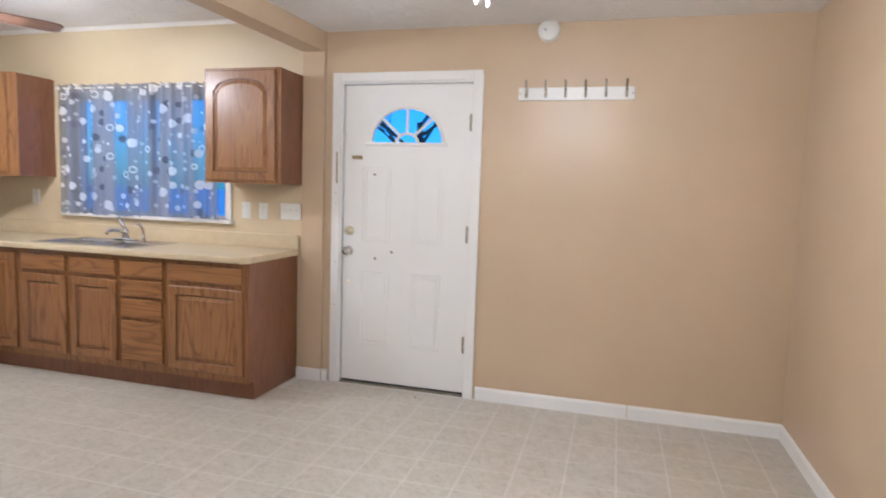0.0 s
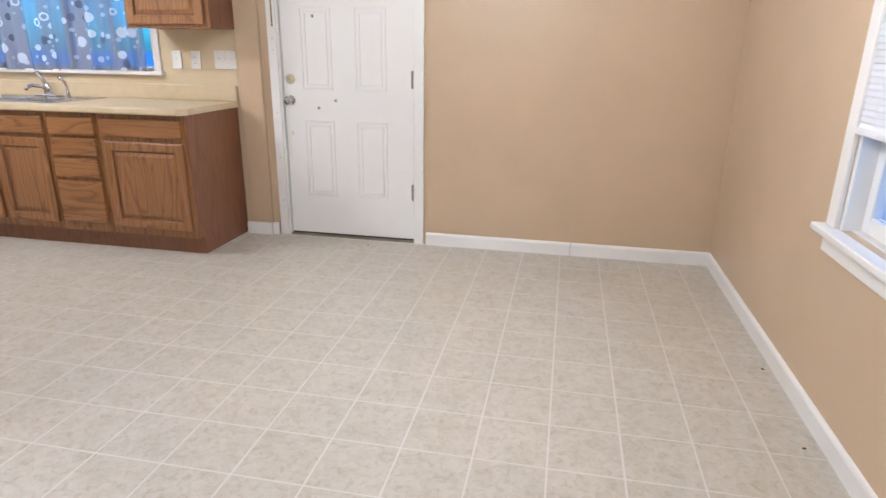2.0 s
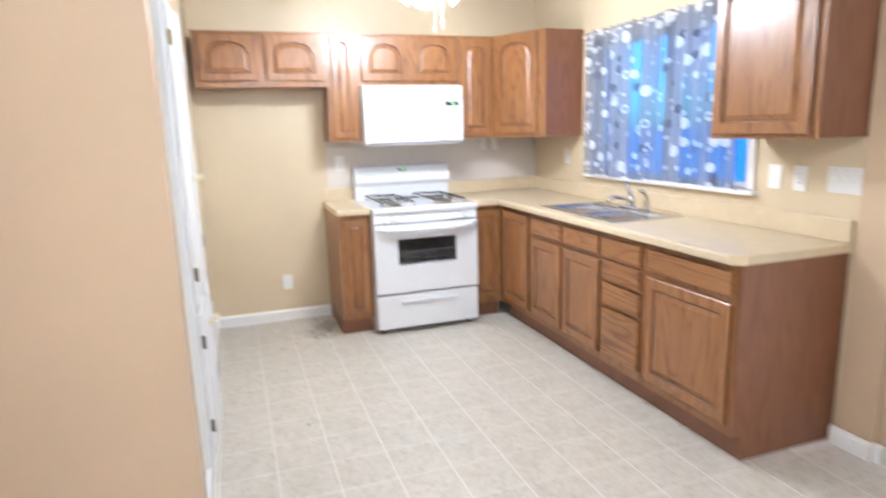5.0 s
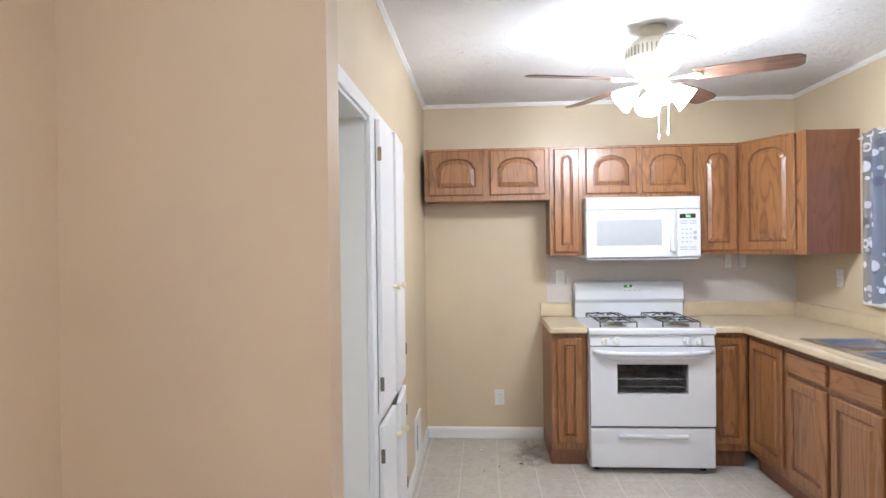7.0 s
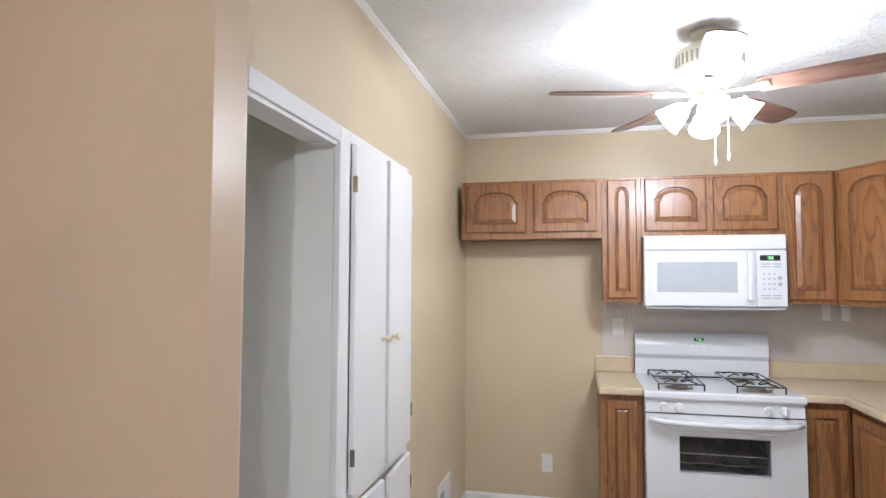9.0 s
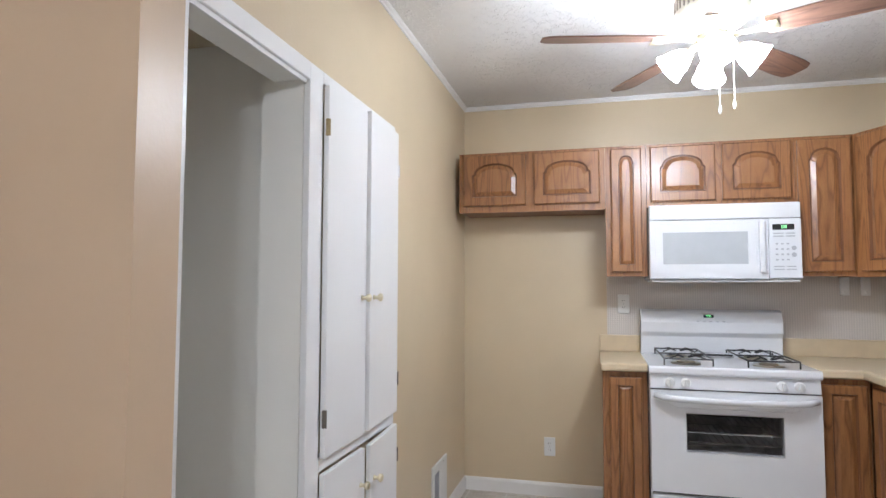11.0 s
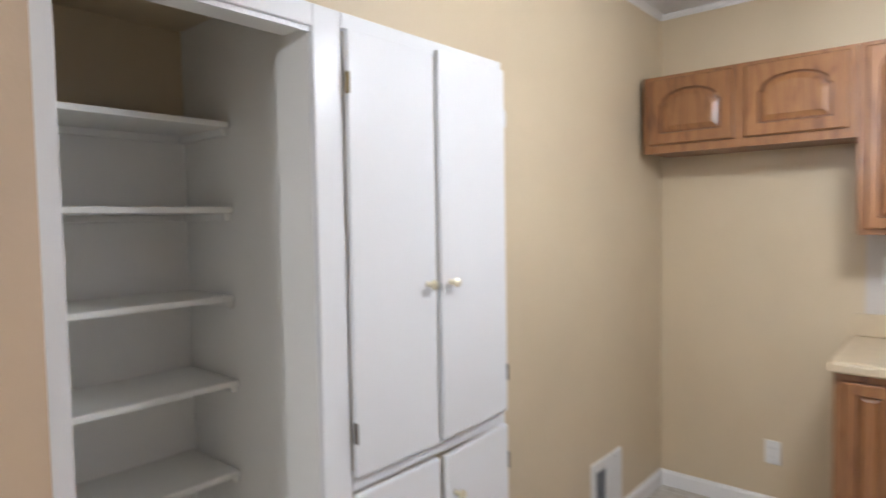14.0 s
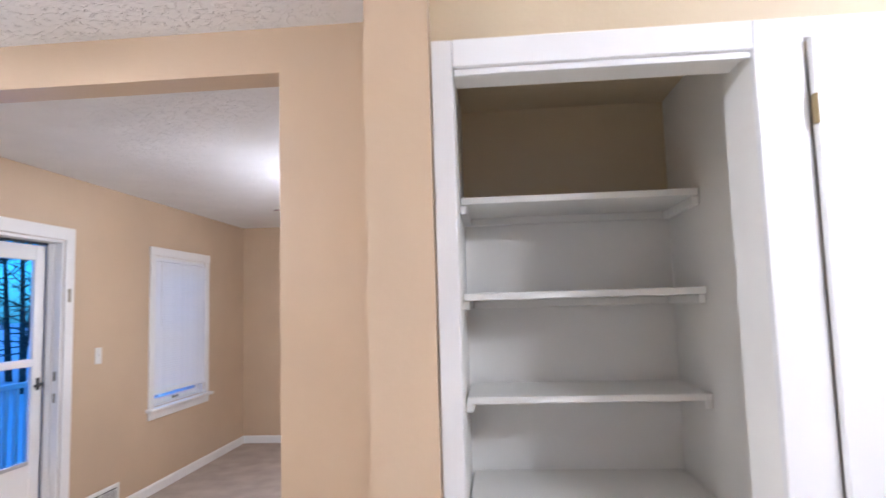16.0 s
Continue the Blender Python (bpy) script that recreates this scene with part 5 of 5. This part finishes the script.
def bare_tree(m, h, seed, label):
    r = random.Random(seed)
    t = thing("tree", m, label, "tree", "bare trees")
    part("trunk", rod((0, 0, 0), (0.1, 0, h * 0.45), 0.16, None, 10, 0.10), BARK, t)
    own = bmesh.new()
    def grow(p, d, length, rad, depth):
        nonlocal own
        q = p + d * length
        own = rod(p, q, rad, own, 5, rad * 0.6)
        if depth == 0:
            return
        for _ in range(3 if depth > 1 else 4):
            nd = (d + Vector((r.uniform(-0.8, 0.8), r.uniform(-0.8, 0.8), r.uniform(-0.15, 0.55)))).normalized()
            grow(p + d * length * r.uniform(0.55, 1.0), nd, length * r.uniform(0.55, 0.8), rad * 0.55, depth - 1)
    for i in range(5):
        a = i * 1.26 + r.uniform(-0.3, 0.3)
        grow(Vector((0.08, 0, h * (0.28 + 0.04 * i))), Vector((math.cos(a), math.sin(a), 0.7)).normalized(), h * 0.22, 0.06, 3)
    part("crown", own, BARK, t)
    return t


def far_woods():
    """Bare winter woods seen as a tangle of stems and twigs."""
    r = random.Random(21)
    own = bmesh.new()
    def stem(a, c, ra, rc):
        d = (c - a).normalized()
        u = d.orthogonal().normalized()
        w = d.cross(u)
        lo = [own.verts.new(a + (u * math.cos(k * 2.094) + w * math.sin(k * 2.094)) * ra) for k in range(3)]
        hi = [own.verts.new(c + (u * math.cos(k * 2.094) + w * math.sin(k * 2.094)) * rc) for k in range(3)]
        for k in range(3):
            own.faces.new((lo[k], lo[(k + 1) % 3], hi[(k + 1) % 3], hi[k]))
    for i in range(64):
        an, far = radians(r.uniform(-85, -15)), r.uniform(17, 27)
        base = Vector((2.7 + far * math.cos(an), -4.5 + far * math.sin(an), -0.7))
        top = base + Vector((r.uniform(-0.6, 0.6), r.uniform(-0.6, 0.6), r.uniform(3.5, 8.0)))
        stem(base, top, r.uniform(0.07, 0.16), 0.03)
        for _ in range(26):
            p = base.lerp(top, r.uniform(0.15, 1.0))
            q = p + Vector((r.uniform(-1, 1), r.uniform(-1, 1), r.uniform(-0.1, 0.9))) * r.uniform(0.5, 1.6)
            stem(p, q, 0.028, 0.012)
            for _ in range(3):
                m_ = p.lerp(q, r.uniform(0.4, 1.0))
                stem(m_, m_ + Vector((r.uniform(-1, 1), r.uniform(-1, 1), r.uniform(-0.3, 0.8))) * r.uniform(0.25, 0.7), 0.014, 0.008)
    return tagged(part("woods", own, BARK), "dark tangle of bare winter trees across the lawn", "woods", kind="stuff")


far_woods()
ta = bare_tree(pose(14.5, -17.5, -0.7), 8.5, 3, "dark bare tree on the frozen lawn")
for x, y, rz, s in ((18.5, -14.5, 40, 0.9), (14.0, -22.0, 110, 1.1), (12.5, -3.0, 200, 0.9), (1.0, 17.0, 70, 1.1), (-5.0, 18.0, 160, 1.2), (17.0, -9.0, 250, 1.2)):
    copy_thing(ta, pose(x, y, -0.7, 0, 0, rz) @ Matrix.Scale(s, 4))
nh = thing("neighbour_house", pose(11.0, 1.5, -0.7), "grey sided neighbouring house at dusk", "house")
part("wall", box(-3, 3, -3, 3, 0, 3.0), SIDING, nh)
part("roof", prism([(-3.4, 3.0), (3.4, 3.0), (0, 5.0)], "y", -3.3, 3.3), DARK, nh)

# ---- litter on the floor ----
rd = random.Random(5)


def stain_of(name, col):
    """Dried spill: brown, broken up and thinning out towards its rim."""
    m, nt, b = material(name)
    v = coords(nt)
    n = node(nt, "ShaderNodeTexNoise", Scale=17.0, Detail=6.0, Roughness=0.7)
    nt.links.new(v, n.inputs["Vector"])
    ln = nt.nodes.new("ShaderNodeVectorMath")
    ln.operation = "LENGTH"
    nt.links.new(v, ln.inputs[0])
    rim = ramp(nt, ln.outputs["Value"], [(0.02, (1, 1, 1)), (0.15, (0, 0, 0))])
    blot = ramp(nt, n.outputs[0], [(0.42, (0, 0, 0)), (0.75, (0.38, 0.38, 0.38))])
    mul = nt.nodes.new("ShaderNodeMath")
    mul.operation = "MULTIPLY"
    nt.links.new(rim, mul.inputs[0])
    nt.links.new(blot, mul.inputs[1])
    nt.links.new(mul.outputs[0], b.inputs["Alpha"])
    b.inputs["Base Color"].default_value = (*col, 1)
    b.inputs["Roughness"].default_value = 0.6
    return m


STAIN = stain_of("brown_floor_stain", (0.24, 0.17, 0.10))
for x, y, r in ((-2.42, -1.95, 0.16), (-2.66, -1.93, 0.15), (-2.52, -2.02, 0.16)):
    ob = part("floor_stain", prism([(r * math.cos(k * math.pi / 8), r * 0.8 * math.sin(k * math.pi / 8)) for k in range(16)], "z", 0.0003, 0.0006 + 0.0002 * (x > -2.5)), STAIN)
    ob.location = (x, y, 0)
    tagged(ob, "dried brown stain on the vinyl floor by the cabinet", "stain", "floor stains", kind="stuff")
for x, y, s, m_ in ((-2.62, -2.30, 0.026, PLASTIC), (-2.36, -2.03, 0.034, CRUMB), (-2.50, -1.91, 0.016, CRUMB), (-2.80, -1.98, 0.018, CRUMB), (-2.30, -2.18, 0.010, CRUMB), (-2.22, -2.28, 0.009, CRUMB), (3.09, -1.35, 0.014, CRUMB), (3.07, -1.90, 0.012, CRUMB), (-0.75, -1.95, 0.014, PLASTIC), (-1.05, -2.25, 0.012, CRUMB), (0.95, -0.12, 0.012, CRUMB), (0.40, -2.9, 0.01, CRUMB)):
    s *= 0.6
    n = 9
    pts = [(s * rd.uniform(0.4, 1.0) * math.cos(2 * math.pi * i / n), s * rd.uniform(0.25, 0.8) * math.sin(2 * math.pi * i / n)) for i in range(n)]
    ob = part("floor_debris", prism(pts, "z", 0.0004, 0.005), m_)
    ob.location = (x, y, 0)
    tagged(ob, "small dry crumb of dirt lying on the vinyl floor" if m_ is CRUMB else "small pale scrap lying on the vinyl floor", "debris", "floor litter")

# ---- vinyl tile squares, last ----
S, GX, GY = 0.2405, 2.225, -0.505
tile = prism([(0.0035, 0.0035), (S - 0.0035, 0.0035), (S - 0.0035, S - 0.0035), (0.0035, S - 0.0035)], "z", -0.0012, 0.0)
tile_mesh = mesh_of("tile", tile, VINYL)
far = None
i0, i1 = math.floor((WX - GX) / S), math.ceil((EX - GX) / S)
j0, j1 = math.floor((SY - GY) / S), math.ceil((0 - GY) / S)
for i in range(i0, i1):
    for j in range(j0, j1):
        x, y = GX + i * S, GY + j * S
        if x < -0.15 and y < PY - S:
            continue
        if x + S > EX + 0.14 or y + S > 0.14:
            continue
        if (x < -0.1 and y > -0.45) or (x < -2.4 and y > -1.75):
            continue
        o = new("tile", tile_mesh)
        o.parent = floor
        o.location = (x, y, 0)
